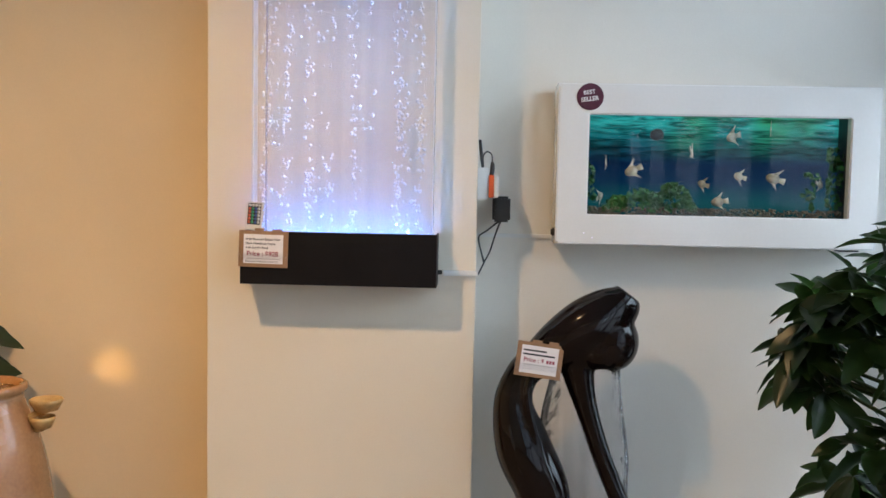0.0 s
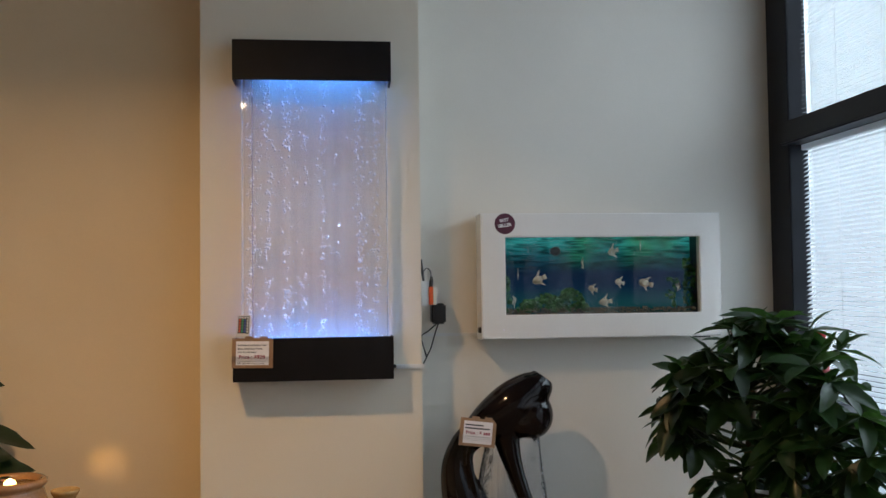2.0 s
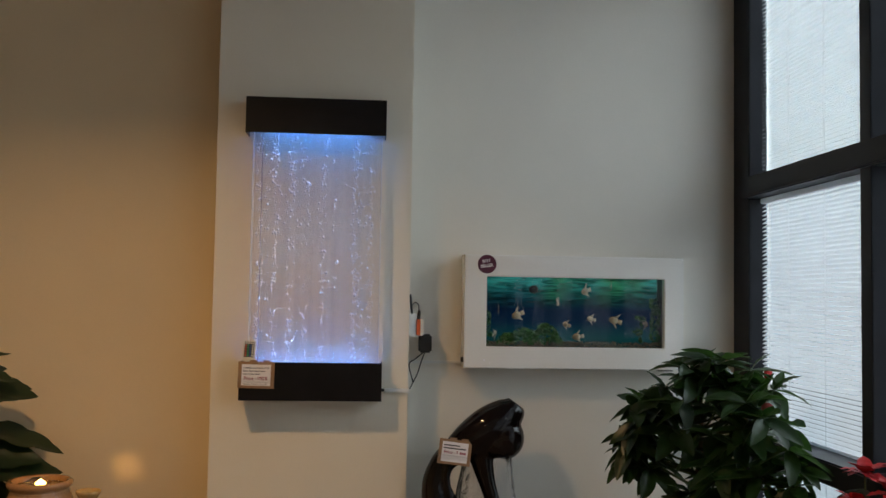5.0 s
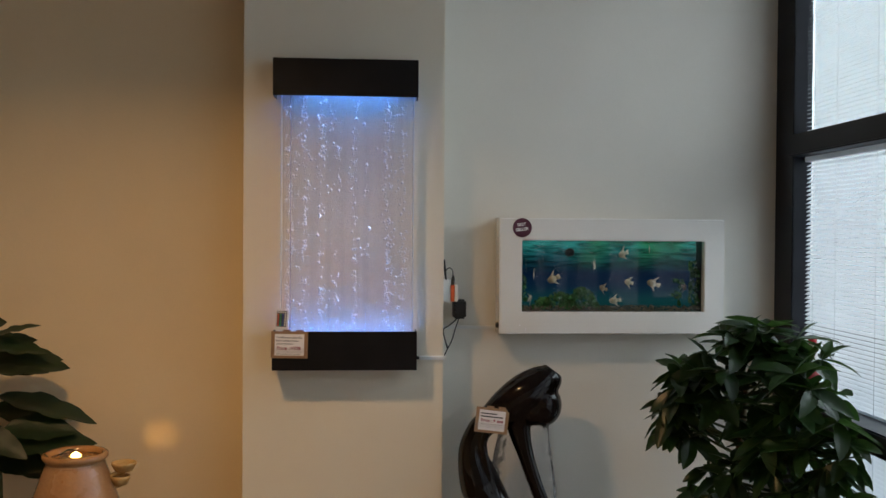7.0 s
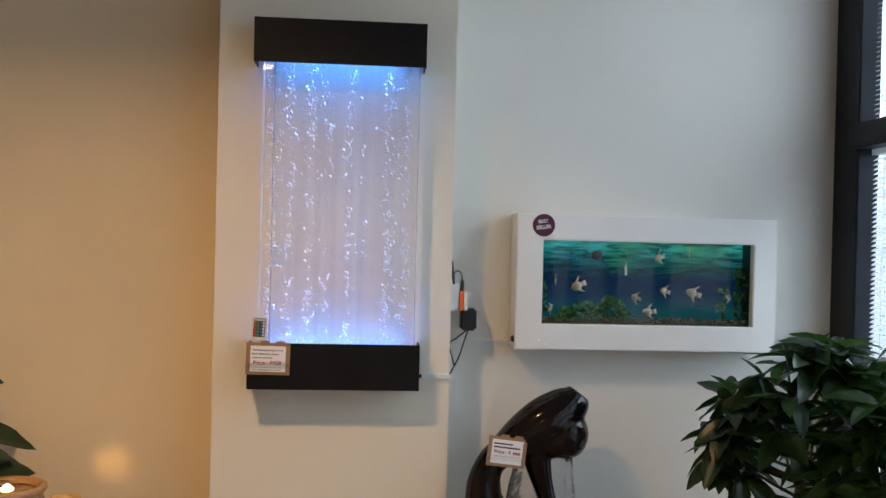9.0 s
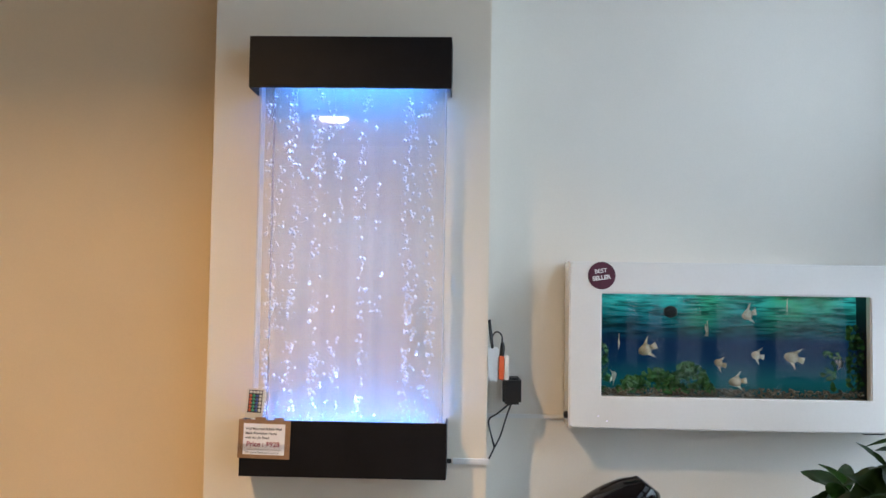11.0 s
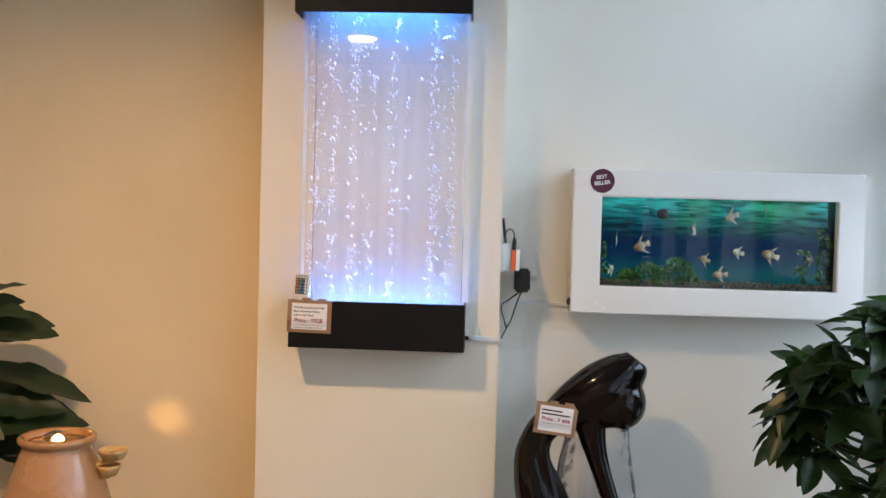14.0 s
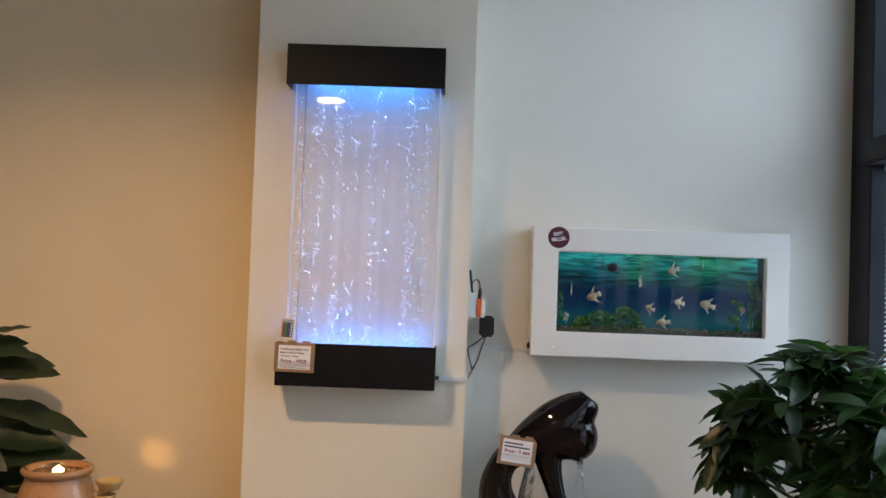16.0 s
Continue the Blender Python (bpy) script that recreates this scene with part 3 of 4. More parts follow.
part("back_light", box(AX0 + 0.10, AX1 - 0.20, WALL - 0.011, WALL - 0.004, AZ1 - 0.012, AZ1 - 0.006), glow("back_light", (0.9, 0.95, 1.0), 2.5), aq, "white light strip along the top edge")
for lx, lz in ((0.325, 1.262), (0.350, 1.248)):
    part("indicator", ball((lx, AY - 0.0005, lz), 0.0020, 1, (1, 0.4, 1)), glow("indicator", (0.75, 0.7, 1.0), 1.0), aq, "small lit touch mark")
part("side_socket", lathe([(0.012, 0), (0.012, 0.006), (0.008, 0.012)], (0, 0), 14), M_PLASTB, aq).matrix_basis = pose(AX0 + 0.001, 2.70, 1.262, 0, -90, 0)
part("bottom_latch", box(1.09, 1.15, AY + 0.02, AY + 0.06, AZ0 - 0.006, AZ0 + 0.002), M_PLASTB, aq, bevel=0.001)

rng = random.Random(8)
spots = []
for _ in range(900):
    r = rng.uniform(0.0022, 0.0052)
    spots.append(((rng.uniform(IX0, IX1), rng.uniform(AY + 0.016, WALL - 0.034), IZ0 - 0.004 + rng.random() * 0.025), (r, r, r * 0.8)))
me = bpy.data.meshes.new("gravel")
vs, fs = scatter_balls(spots)
me.from_pydata(vs, [], fs)
me.materials.append(M_GRAVEL)
tagged(hang(new("gravel", me), aq), "brown gravel bed", kind="stuff")


def weed(at, n_leaf, h, wide, seed):
    """A bushy clump of small rounded leaves on thin stalks."""
    rg = random.Random(seed)
    bm = bmesh.new()
    for _ in range(n_leaf):
        du = rg.uniform(-1, 1)
        x, z = at[0] + 2 * wide * du, at[2] + h * rg.random() ** 0.7 * (1 - du * du if wide > 0.015 else 1)
        y = at[1] + rg.uniform(-0.018, 0.018)
        s = rg.uniform(0.0045, 0.0095)
        m = pose(x, y, z, rg.uniform(50, 130), rg.uniform(-40, 40), rg.uniform(0, 360))
        ring_ = [bm.verts.new(m @ Vector((s * math.cos(a) * 1.25, s * math.sin(a), 0.003 * math.cos(2 * a)))) for a in (math.pi * k / 4 for k in range(8))]
        c = bm.verts.new(m @ Vector((0, 0, 0.003)))
        for k in range(8):
            bm.faces.new((ring_[k], ring_[(k + 1) % 8], c))
    return bm


for x, nl, h, w_, sd in ((0.505, 190, 0.065, 0.045, 1), (0.60, 220, 0.085, 0.036, 2), (0.43, 60, 0.05, 0.02, 3), (0.345, 40, 0.14, 0.008, 4), (1.085, 80, 0.20, 0.010, 5), (1.015, 26, 0.12, 0.010, 6)):
    part("water_plant", weed((x, 2.735, IZ0 + 0.012), nl, h, w_, sd), M_WEED, aq, "green plastic water plant", True, kind="stuff")


def ornament(seed):
    """A plain flat drop shape with two trailing points."""
    bm = bmesh.new()
    n_ = 16
    front = []
    for k in range(n_):
        a = 2 * math.pi * k / n_
        front.append((0.024 * math.cos(a) * (1 + 0.15 * math.cos(a)), 0.019 * math.sin(a)))
    cen = [bm.verts.new((0, s * 0.006, 0)) for s in (-1, 1)]
    rim = [bm.verts.new((x, 0, z)) for x, z in front]
    for k in range(n_):
        bm.faces.new((rim[k], rim[(k + 1) % n_], cen[0]))
        bm.faces.new((rim[(k + 1) % n_], rim[k], cen[1]))
    for pts in (((0.008, 0.014), (-0.010, 0.016), (-0.024, 0.040)), ((0.006, -0.014), (-0.010, -0.016), (-0.022, -0.038)), ((-0.020, 0.008), (-0.020, -0.008), (-0.040, -0.012), (-0.040, 0.012))):
        a = [bm.verts.new((x, -0.0012, z)) for x, z in pts]
        c = [bm.verts.new((x, 0.0012, z)) for x, z in pts]
        bm.faces.new(a)
        bm.faces.new(c[::-1])
        for k in range(len(pts)):
            bm.faces.new((a[k], a[(k + 1) % len(pts)], c[(k + 1) % len(pts)], c[k]))
    return finish(bm, "tank_ornament", M_FISH, True)


orn = ornament(0)
for x, z, s, yaw, tilt in ((0.395, 1.470, 0.75, 78, 20), (0.475, 1.452, 1.0, 160, 24), (0.380, 1.372, 0.8, 55, -20), (0.655, 1.508, 0.8, 62, 35), (0.690, 1.415, 0.75, 130, -14), (0.775, 1.560, 0.95, 205, 16),
                           (0.800, 1.440, 0.8, 200, -12), (0.740, 1.362, 0.9, 165, 8), (0.890, 1.585, 0.7, 75, 0), (0.905, 1.435, 1.0, 170, -16), (1.045, 1.420, 0.75, 40, 12)):
    ob = new("tank_ornament", orn)
    ob.matrix_basis = pose(x, 2.745, z, 0, tilt, yaw) @ Matrix.Diagonal((s * 0.85, s * 0.6, s * 0.85, 1))
    tagged(ob, "small cream plastic ornament hanging in the aquarium", "ornament", "aquarium ornaments")
ob = single("tank_ornament", ball((0.553, 2.775, 1.565), 0.022, 2, (1, 0.25, 0.85)), M_DARKIN, "dark round plastic disc hanging in the aquarium", "ornament", "aquarium ornaments", smooth=True)

st = thing("round_sticker", (0.333, AY, 1.668), "round maroon best seller sticker on the white frame", "sticker")
SM = pose(0.333, AY - 0.0006, 1.668, 90, 0, 0)
d = part("disc", lathe([(0.0395, 0), (0.0400, 0.0004), (0.0395, 0.0010)], (0, 0), 48), M_MAROON, st)
d.matrix_basis = SM
words("BEST", 0.017, SM @ pose(-0.002, 0.008, 0.0012, 0, 0, 8), M_STWHITE, st, align="CENTER", bold=0.0004)
words("SELLER", 0.0172, SM @ pose(0, -0.012, 0.0012, 0, 0, 8), M_STWHITE, st, align="CENTER", bold=0.0007)

# ---- blinds ----
def slat_mesh(length, tilt):
    """One curved slat, lying along y, tilted half closed."""
    bm = bmesh.new()
    rows = []
    for k in range(4):
        u = -1 + 2 * k / 3
        a = radians(tilt)
        x = 0.0095 * u * math.cos(a) + 0.0022 * (1 - u * u) * math.sin(a)
        z = 0.0095 * u * math.sin(a) + 0.0022 * (1 - u * u) * math.cos(a)
        rows.append((bm.verts.new((x, -length / 2, z)), bm.verts.new((x, length / 2, z))))
    for a, b in zip(rows, rows[1:]):
        bm.faces.new((a[0], a[1], b[1], b[0]))
    return finish(bm, "slat", M_SLAT, True)


def blind(y0, y1, z0, z1, single_slats):
    w = y1 - y0 - 0.012
    t = thing("venetian_blind", (1.53, (y0 + y1) / 2, z0), "white half-closed venetian blind behind the window frame", "blind", "window blinds")
    yc = (y0 + y1) / 2
    part("head_rail", box(1.515, 1.545, y0 + 0.006, y1 - 0.006, z1 - 0.022, z1), M_SLAT, t, bevel=0.002)
    part("bottom_rail", box(1.520, 1.540, y0 + 0.006, y1 - 0.006, z0 + 0.002, z0 + 0.014), M_SLAT, t, bevel=0.002)
    # unseen bays get nearly shut slats, added to hold back the backdrop's light
    sm = slat_mesh(w, (20 if z0 > 2 else 37) if single_slats else 70)
    n_ = int((z1 - z0 - 0.04) / 0.0172)
    if single_slats:
        for k in range(n_):
            s = new("slat", sm)
            s.matrix_basis = pose(1.53, yc, z0 + 0.022 + 0.0172 * k, 0, 0.15 * math.sin(k * 1.7), 0)
            hang(s, t)
    else:
        vs, fs = [], []
        for k in range(n_):
            o = len(vs)
            vs += [(v.co.x + 1.53, v.co.y + yc, v.co.z + z0 + 0.022 + 0.0172 * k) for v in sm.vertices]
            fs += [[o + i for i in p.vertices] for p in sm.polygons]
        me = bpy.data.meshes.new("slats")
        me.from_pydata(vs, [], fs)
        me.materials.append(M_SLAT)
        tagged(hang(new("slats", me), t), "thin white slats", kind="stuff")
    for fy in (0.12, 0.40, 0.72, 0.92):
        part("ladder_cord", tube([(1.5185, y0 + fy * w, z0 + 0.01, 0.0013), (1.5185, y0 + fy * w, z1 - 0.01, 0.0013)], 6, n=1), M_SLAT, t)


for i, (y0, y1) in enumerate(BAYS):
    for z0, z1 in ((0.09, 0.905), (0.985, 1.972), (2.060, CEIL - 0.08)):
        blind(y0, y1, z0, z1, i == 0)

# ---- ceiling downlights ----
for lx, ly, power in LAMPS:
    t = thing("downlight", (lx, ly, CEIL), "round ceiling downlight, switched on", "ceiling light", "downlights")
    part("trim_ring", lathe([(0.136, CEIL - 0.001), (0.15, CEIL - 0.001), (0.15, CEIL - 0.012), (0.142, CEIL - 0.016), (0.136, CEIL - 0.012)], (lx, ly), 40), M_PLASTW, t, smooth=True)
    part("diffuser", lathe([(0.135, CEIL - 0.001), (0.135, CEIL - 0.018), (0.11, CEIL - 0.030), (0.05, CEIL - 0.036)], (lx, ly), 40), glow("lamp_diffuser", (1.0, 0.78, 0.55), 22.0 if power > 20 else 60.0), t, "glowing diffuser")

# ---- black abstract fountain statue in plastic wrap ----
SY = 2.555
bm = tube([(0.27, SY, 0.0, 0.115), (0.255, SY, 0.06, 0.095), (0.225, SY, 0.20, 0.072), (0.212, SY, 0.34, 0.070), (0.216, SY, 0.49, 0.080), (0.156, SY, 0.63, 0.084), (0.122, SY, 0.76, 0.060),
           (0.143, SY, 0.845, 0.050), (0.186, SY, 0.890, 0.055), (0.252, SY, 0.938, 0.076), (0.328, SY, 0.992, 0.086), (0.392, SY, 1.036, 0.078), (0.428, SY, 1.068, 0.062), (0.448, SY, 1.094, 0.040)], 20, n=6, flat=1.0)
tube([(0.300, SY, 0.930, 0.058), (0.310, SY, 0.850, 0.046), (0.334, SY, 0.760, 0.034), (0.370, SY, 0.650, 0.030), (0.405, SY, 0.560, 0.029), (0.452, SY, 0.450, 0.028), (0.500, SY, 0.320, 0.028), (0.535, SY, 0.150, 0.032), (0.520, SY, 0.0, 0.05)], 16, bm, n=5)
ball((0.404, SY - 0.004, 0.955), 0.078, 3, (0.98, 1.05, 1.12), bm)
ball((0.368, SY - 0.02, 0.930), 0.062, 3, (1.1, 1.0, 0.9), bm)
tube([(0.19, SY - 0.06, 0.90, 0.012), (0.160, SY - 0.058, 0.80, 0.014), (0.205, SY - 0.065, 0.62, 0.013), (0.255, SY - 0.070, 0.48, 0.013), (0.245, SY - 0.062, 0.33, 0.012)], 10, bm, n=5)
box(0.10, 0.62, SY - 0.16, SY + 0.16, 0.0, 0.035, bm)
stat = single("fountain_statue", bm, M_STATUE, "glossy black-brown abstract fountain statue standing by the white wall", "statue", smooth=True)
md_ = stat.modifiers.new("melt", "REMESH")
md_.mode, md_.voxel_size, md_.use_smooth_shade = "VOXEL", 0.006, True
sm_ = stat.modifiers.new("soft", "SMOOTH")
sm_.factor, sm_.iterations = 0.5, 9

bm = bmesh.new()
rings = []
NW = 64
for i in range(34):
    z = 0.02 + 0.86 * i / 33
    u = i / 33
    cx = 0.30 + 0.03 * u
    rx, ry = 0.21 - 0.11 * u, 0.125 - 0.05 * u
    row = []
    for k in range(NW):
        a = 2 * math.pi * k / NW
        w = 1 + 0.10 * noise.noise(Vector((2.2 * math.cos(a), 2.2 * math.sin(a), z * 4))) + 0.05 * noise.noise(Vector((6 * math.cos(a), 6 * math.sin(a), z * 11)))
        row.append(bm.verts.new((cx + rx * w * math.cos(a), SY + 0.01 + ry * w * math.sin(a) * (0.9 if math.sin(a) > 0 else 0.3), z + 0.02 * noise.noise(Vector((3 * math.cos(a), 3 * math.sin(a), 9))))))
    rings.append(row)
for a, b in zip(rings, rings[1:]):
    for k in range(NW):
        bm.faces.new((a[k], a[(k + 1) % NW], b[(k + 1) % NW], b[k]))
wrap = single("plastic_wrap", bm, M_WRAP, "crumpled clear plastic wrap round the statue", "plastic wrap", smooth=True)
so = wrap.modifiers.new("thick", "SOLIDIFY")
so.thickness = 0.0006

price_card((0.188, 2.48, 0.86), 0.132, 0.098, pose(0.188, 2.472, 0.908, 90, 0, 0) @ pose(0, 0, 0, -6, 4, -7.5),
           ("#0.62", "#0.86"), "Price : $", "", "white price card on brown cardboard hung on the statue")

# ---- wall sockets ----
sk = thing("socket_panel", (0.71, WALL, 0.27), "white triple wall socket with black plugs", "socket", "")
part("plate", box(0.566, 0.850, WALL - 0.012, WALL, 0.245, 0.335), M_PLASTW, sk, bevel=0.003)
for x in (0.605, 0.695, 0.760):
    part("socket_face", box(x - 0.030, x + 0.030, WALL - 0.016, WALL - 0.0121, 0.252, 0.328), M_PLASTW, sk, bevel=0.0015)
part("knob", lathe([(0.018, 0), (0.018, 0.008), (0.014, 0.012)], (0, 0), 8), mat("maroon_knob", (0.05, 0.012, 0.02), 0.4), sk, "dark knob").matrix_basis = pose(0.605, WALL - 0.0162, 0.292, 90, 0, 0)
for x in (0.684, 0.706, 0.750, 0.770):
    part("neon", box(x - 0.004, x + 0.004, WALL - 0.0185, WALL - 0.0162, 0.300, 0.308), glow("neon", (1.0, 0.12, 0.06), 1.5), sk, "red neon light")
for x, z, big in ((0.692, 0.352, True), (0.700, 0.248, True), (0.760, 0.330, False), (0.766, 0.246, True)):
    pl = thing("mains_plug", (x, WALL, z), "black mains plug in the wall socket", "plug", "mains plugs")
    part("case", box(x - 0.026, x + 0.026, WALL - 0.062, WALL - 0.0165, z - 0.034, z + 0.036) if big else box(x - 0.021, x + 0.021, WALL - 0.05, WALL - 0.0165, z - 0.022, z + 0.026), M_PLASTB, pl, bevel=0.006)
    if not big:
        part("lead", tube([(x, WALL - 0.035, z + 0.025, 0.004), (x + 0.012, WALL - 0.037, z + 0.045, 0.004), (x + 0.045, WALL - 0.03, z + 0.042, 0.0035), (x + 0.068, WALL - 0.02, z, 0.0035), (x + 0.074, WALL - 0.012, z - 0.10, 0.0035), (x + 0.06, WALL - 0.01, 0.05, 0.0035)], 8), M_PLASTB, pl, "black cable", True)
cb = single("floor_cable", tube([(0.015, WALL - 0.03, 0.36, 0.006), (0.05, WALL - 0.06, 0.31, 0.006), (0.10, WALL - 0.08, 0.26, 0.006), (0.16, WALL - 0.06, 0.12, 0.006), (0.20, WALL - 0.05, 0.006, 0.006)], 10), M_PLASTB, "black cable hanging behind the statue", "cable", smooth=True)


# ---- tall plant by the window ----
def leaf_mesh(name, length, width, droop, material, wave=0.0, fold=0.25, tooth=0.0):
    """A pointed leaf along +x, folded at the midrib and bent down towards its tip."""
    bm = bmesh.new()
    rows, n_ = [], 14
    for i in range(n_ + 1):
        u = i / n_
        w = width * 0.5 * (math.sin(math.pi * u ** 0.85) ** 0.8) * (1 + tooth * (i % 2)) + 0.0006
        x, z = length * u * (1 - 0.12 * droop * u), -length * droop * 0.55 * u * u
        ed = fold * w + wave * math.sin(u * 19) * w
        rows.append([bm.verts.new((x, s * w, z + abs(s) * ed)) for s in (-1, -0.5, 0, 0.5, 1)])
    for a, b in zip(rows, rows[1:]):
        for k in range(4):
            bm.faces.new((a[k], a[k + 1], b[k + 1], b[k]))
    return finish(bm, name, material, True)


LEAVES = [leaf_mesh("leaflet", 0.158 * k, 0.060 * k, d, M_LEAF, 0.05, 0.3, 0.03) for k, d in ((1.0, 0.12), (1.10, 0.35), (0.84, 0.15), (1.0, 0.55))]
tree = thing("artificial_tree", (1.13, 2.33, 0), "dark green artificial tree with fingered leaves beside the window", "plant")
TX, TY = 1.13, 2.33
part("pot", lathe([(0.10, 0.0), (0.125, 0.02), (0.15, 0.24), (0.162, 0.25), (0.162, 0.275), (0.148, 0.28), (0.140, 0.25)], (TX, TY), 40), M_POT, tree, "brown glazed pot", True)
part("soil", lathe([(0.139, 0.235), (0.139, 0.25), (0.05, 0.262)], (TX, TY), 28), M_SOIL, tree)
part("trunk", tube([(TX, TY, 0.24, 0.026), (TX + 0.01, TY, 0.45, 0.022), (TX - 0.012, TY + 0.01, 0.65, 0.019), (TX + 0.004, TY, 0.85, 0.015), (TX + 0.02, TY - 0.02, 1.08, 0.010)], 12), M_BARK, tree, "brown woody trunk", True)
rng = random.Random(21)
CLUSTERS = [(0.915, 2.36, 1.055, 8), (0.955, 2.26, 1.13, 7), (0.93, 2.44, 0.99, 8), (0.99, 2.30, 1.19, 7), (1.055, 2.16, 1.235, 7), (1.08, 2.34, 1.225, 8), (1.13, 2.24, 1.255, 7), (1.175, 2.12, 1.22, 8),
            (1.20, 2.32, 1.20, 7), (1.04, 2.20, 1.12, 8), (1.12, 2.10, 1.13, 8), (1.21, 2.16, 1.10, 7), (1.26, 2.06, 1.10, 7), (1.29, 2.22, 1.02, 7), (1.17, 2.04, 1.02, 8), (1.05, 2.40, 1.08, 7), (1.00, 2.22, 1.03, 7),
            (1.08, 2.05, 1.04, 7), (1.24, 1.98, 0.98, 7), (1.30, 2.08, 0.90, 7), (1.03, 2.50, 0.86, 7), (1.06, 2.20, 0.80, 8), (1.14, 2.06, 0.84, 8), (1.20, 2.20, 0.86, 7), (1.02, 2.36, 0.74, 8), (1.07, 2.12, 0.66, 8),
            (1.17, 2.02, 0.70, 8), (1.26, 2.12, 0.74, 7), (1.10, 2.30, 0.58, 7), (1.04, 2.44, 0.62, 7), (1.21, 2.06, 0.56, 7), (1.30, 2.24, 0.62, 7), (1.22, 2.42, 0.98, 7), (1.13, 2.46, 0.95, 7), (0.885, 2.42, 1.00, 8), (0.895, 2.33, 1.10, 8), (1.27, 1.86, 1.02, 8), (1.21, 1.92, 1.12, 8), (1.25, 1.88, 0.86, 8), (1.16, 1.95, 1.17, 8),
            (0.97, 2.48, 1.10, 7), (1.10, 2.02, 0.94, 8), (1.18, 1.90, 0.92, 7), (1.00, 2.28, 0.66, 9), (1.06, 2.10, 0.54, 8), (1.14, 1.98, 0.60, 8), (1.02, 2.18, 0.76, 9), (1.10, 2.20, 0.46, 8), (1.24, 1.92, 0.72, 8),
            (1.20, 2.14, 1.24, 8), (1.25, 2.04, 1.19, 8), (1.29, 1.98, 1.08, 8), (1.29, 1.86, 0.96, 8), (1.10, 2.20, 1.29, 7), (1.03, 2.14, 1.27, 7), (1.22, 2.02, 1.06, 8), (0.99, 2.10, 1.16, 8),
            (0.90, 2.42, 0.90, 9), (0.95, 2.35, 0.86, 9), (0.88, 2.36, 0.97, 9), (0.98, 2.30, 0.62, 9), (1.00, 2.24, 0.54, 9), (1.03, 2.35, 0.50, 8), (1.08, 2.15, 0.42, 8), (1.15, 2.05, 0.46, 8),
            (0.93, 2.34, 1.04, 9), (0.915, 2.40, 0.955, 9), (0.96, 2.42, 0.93, 9), (0.985, 2.34, 1.09, 9), (1.22, 1.90, 0.78, 9), (1.29, 1.95, 0.80, 9), (1.15, 1.95, 0.76, 9), (1.30, 2.05, 0.80, 9), (1.28, 1.84, 0.90, 9),
            (1.20, 2.00, 0.92, 9), (1.26, 1.80, 0.78, 8), (1.18, 1.88, 0.68, 8), (1.30, 2.16, 0.92, 8),
            (1.17, 2.18, 1.30, 8), (1.24, 2.10, 1.27, 8), (1.28, 2.00, 1.21, 8), (1.13, 2.12, 1.29, 7), (1.05, 2.16, 0.97, 9), (1.10, 2.06, 0.88, 9), (1.16, 1.98, 1.07, 9)]
placed = []
for cx, cy, cz, count in CLUSTERS:
    hub = Vector((cx, cy, cz))
    foot_z = max(0.45, cz - rng.uniform(0.06, 0.18))
    foot = Vector((TX + rng.uniform(-0.01, 0.01), TY, min(foot_z, 1.05)))
    mid = foot.lerp(hub, 0.55) + Vector((0, 0, -0.02))
    part("branch", tube([(*foot, 0.0065), (*mid, 0.005), (*hub, 0.0035)], 7, n=4), M_STEM, tree, smooth=True)
    out = Vector((cx - TX, cy - TY, 0.05))
    lean = Vector((out.x, out.y, 0)) * 1.5
    turn0 = rng.uniform(0, 360)
    low = 18 if cz < 1.0 or cx < 0.97 else 0
    for k in range(count + 2):
        if rng.random() < 0.2:
            continue
        inner = k >= count          # a few smaller young leaves stand up inside the whorl
        yaw = turn0 + (360 * k / count if not inner else 90 * k) + rng.uniform(-16, 16)
        pitch = rng.uniform(-60, -15) if inner else rng.uniform(-24, 36) + low
        s = rng.uniform(0.5, 0.75) if inner else rng.uniform(0.80, 1.12)
        d = pose(0, 0, 0, 0, pitch, yaw) @ pose(0, 0, 0, rng.uniform(-42, 42))
        tip = hub + (d.to_3x3() @ Vector((0.16, 0, 0)))
        if tip.x > 1.43 or tip.x < 0.755 or tip.y > WALL - 0.03:
            continue
        placed.append((rng.choice(LEAVES), Matrix.Translation(hub + lean * 0.02) @ d @ Matrix.Diagonal((s, s, s, 1))))
placed.sort(key=lambda p: p[1].translation.y)
for me, m in placed[:290]:
    o = new("leaflet", me)
    o.matrix_basis = m
    hang(o, tree)
vs, fs = [], []
for me, m in placed[290:]:
    k = len(vs)
    vs += [m @ v.co for v in me.vertices]
    fs += [[k + i for i in p.vertices] for p in me.polygons]
me = bpy.data.meshes.new("foliage")
me.from_pydata([tuple(v) for v in vs], [], fs)
for p in me.polygons:
    p.use_smooth = True
me.materials.append(M_LEAF)
tagged(hang(new("foliage", me), tree), "inner leaves of the crown", kind="stuff")
for k in range(3):   # upright young leaves at the top
    o = new("leaflet", LEAVES[0])
    o.matrix_basis = pose(1.005 + 0.02 * k, 2.17, 1.23, 0, -78 + 9 * k, 150 - 60 * k) @ Matrix.Diagonal((0.6, 0.5, 0.6, 1))
    hang(o, tree)

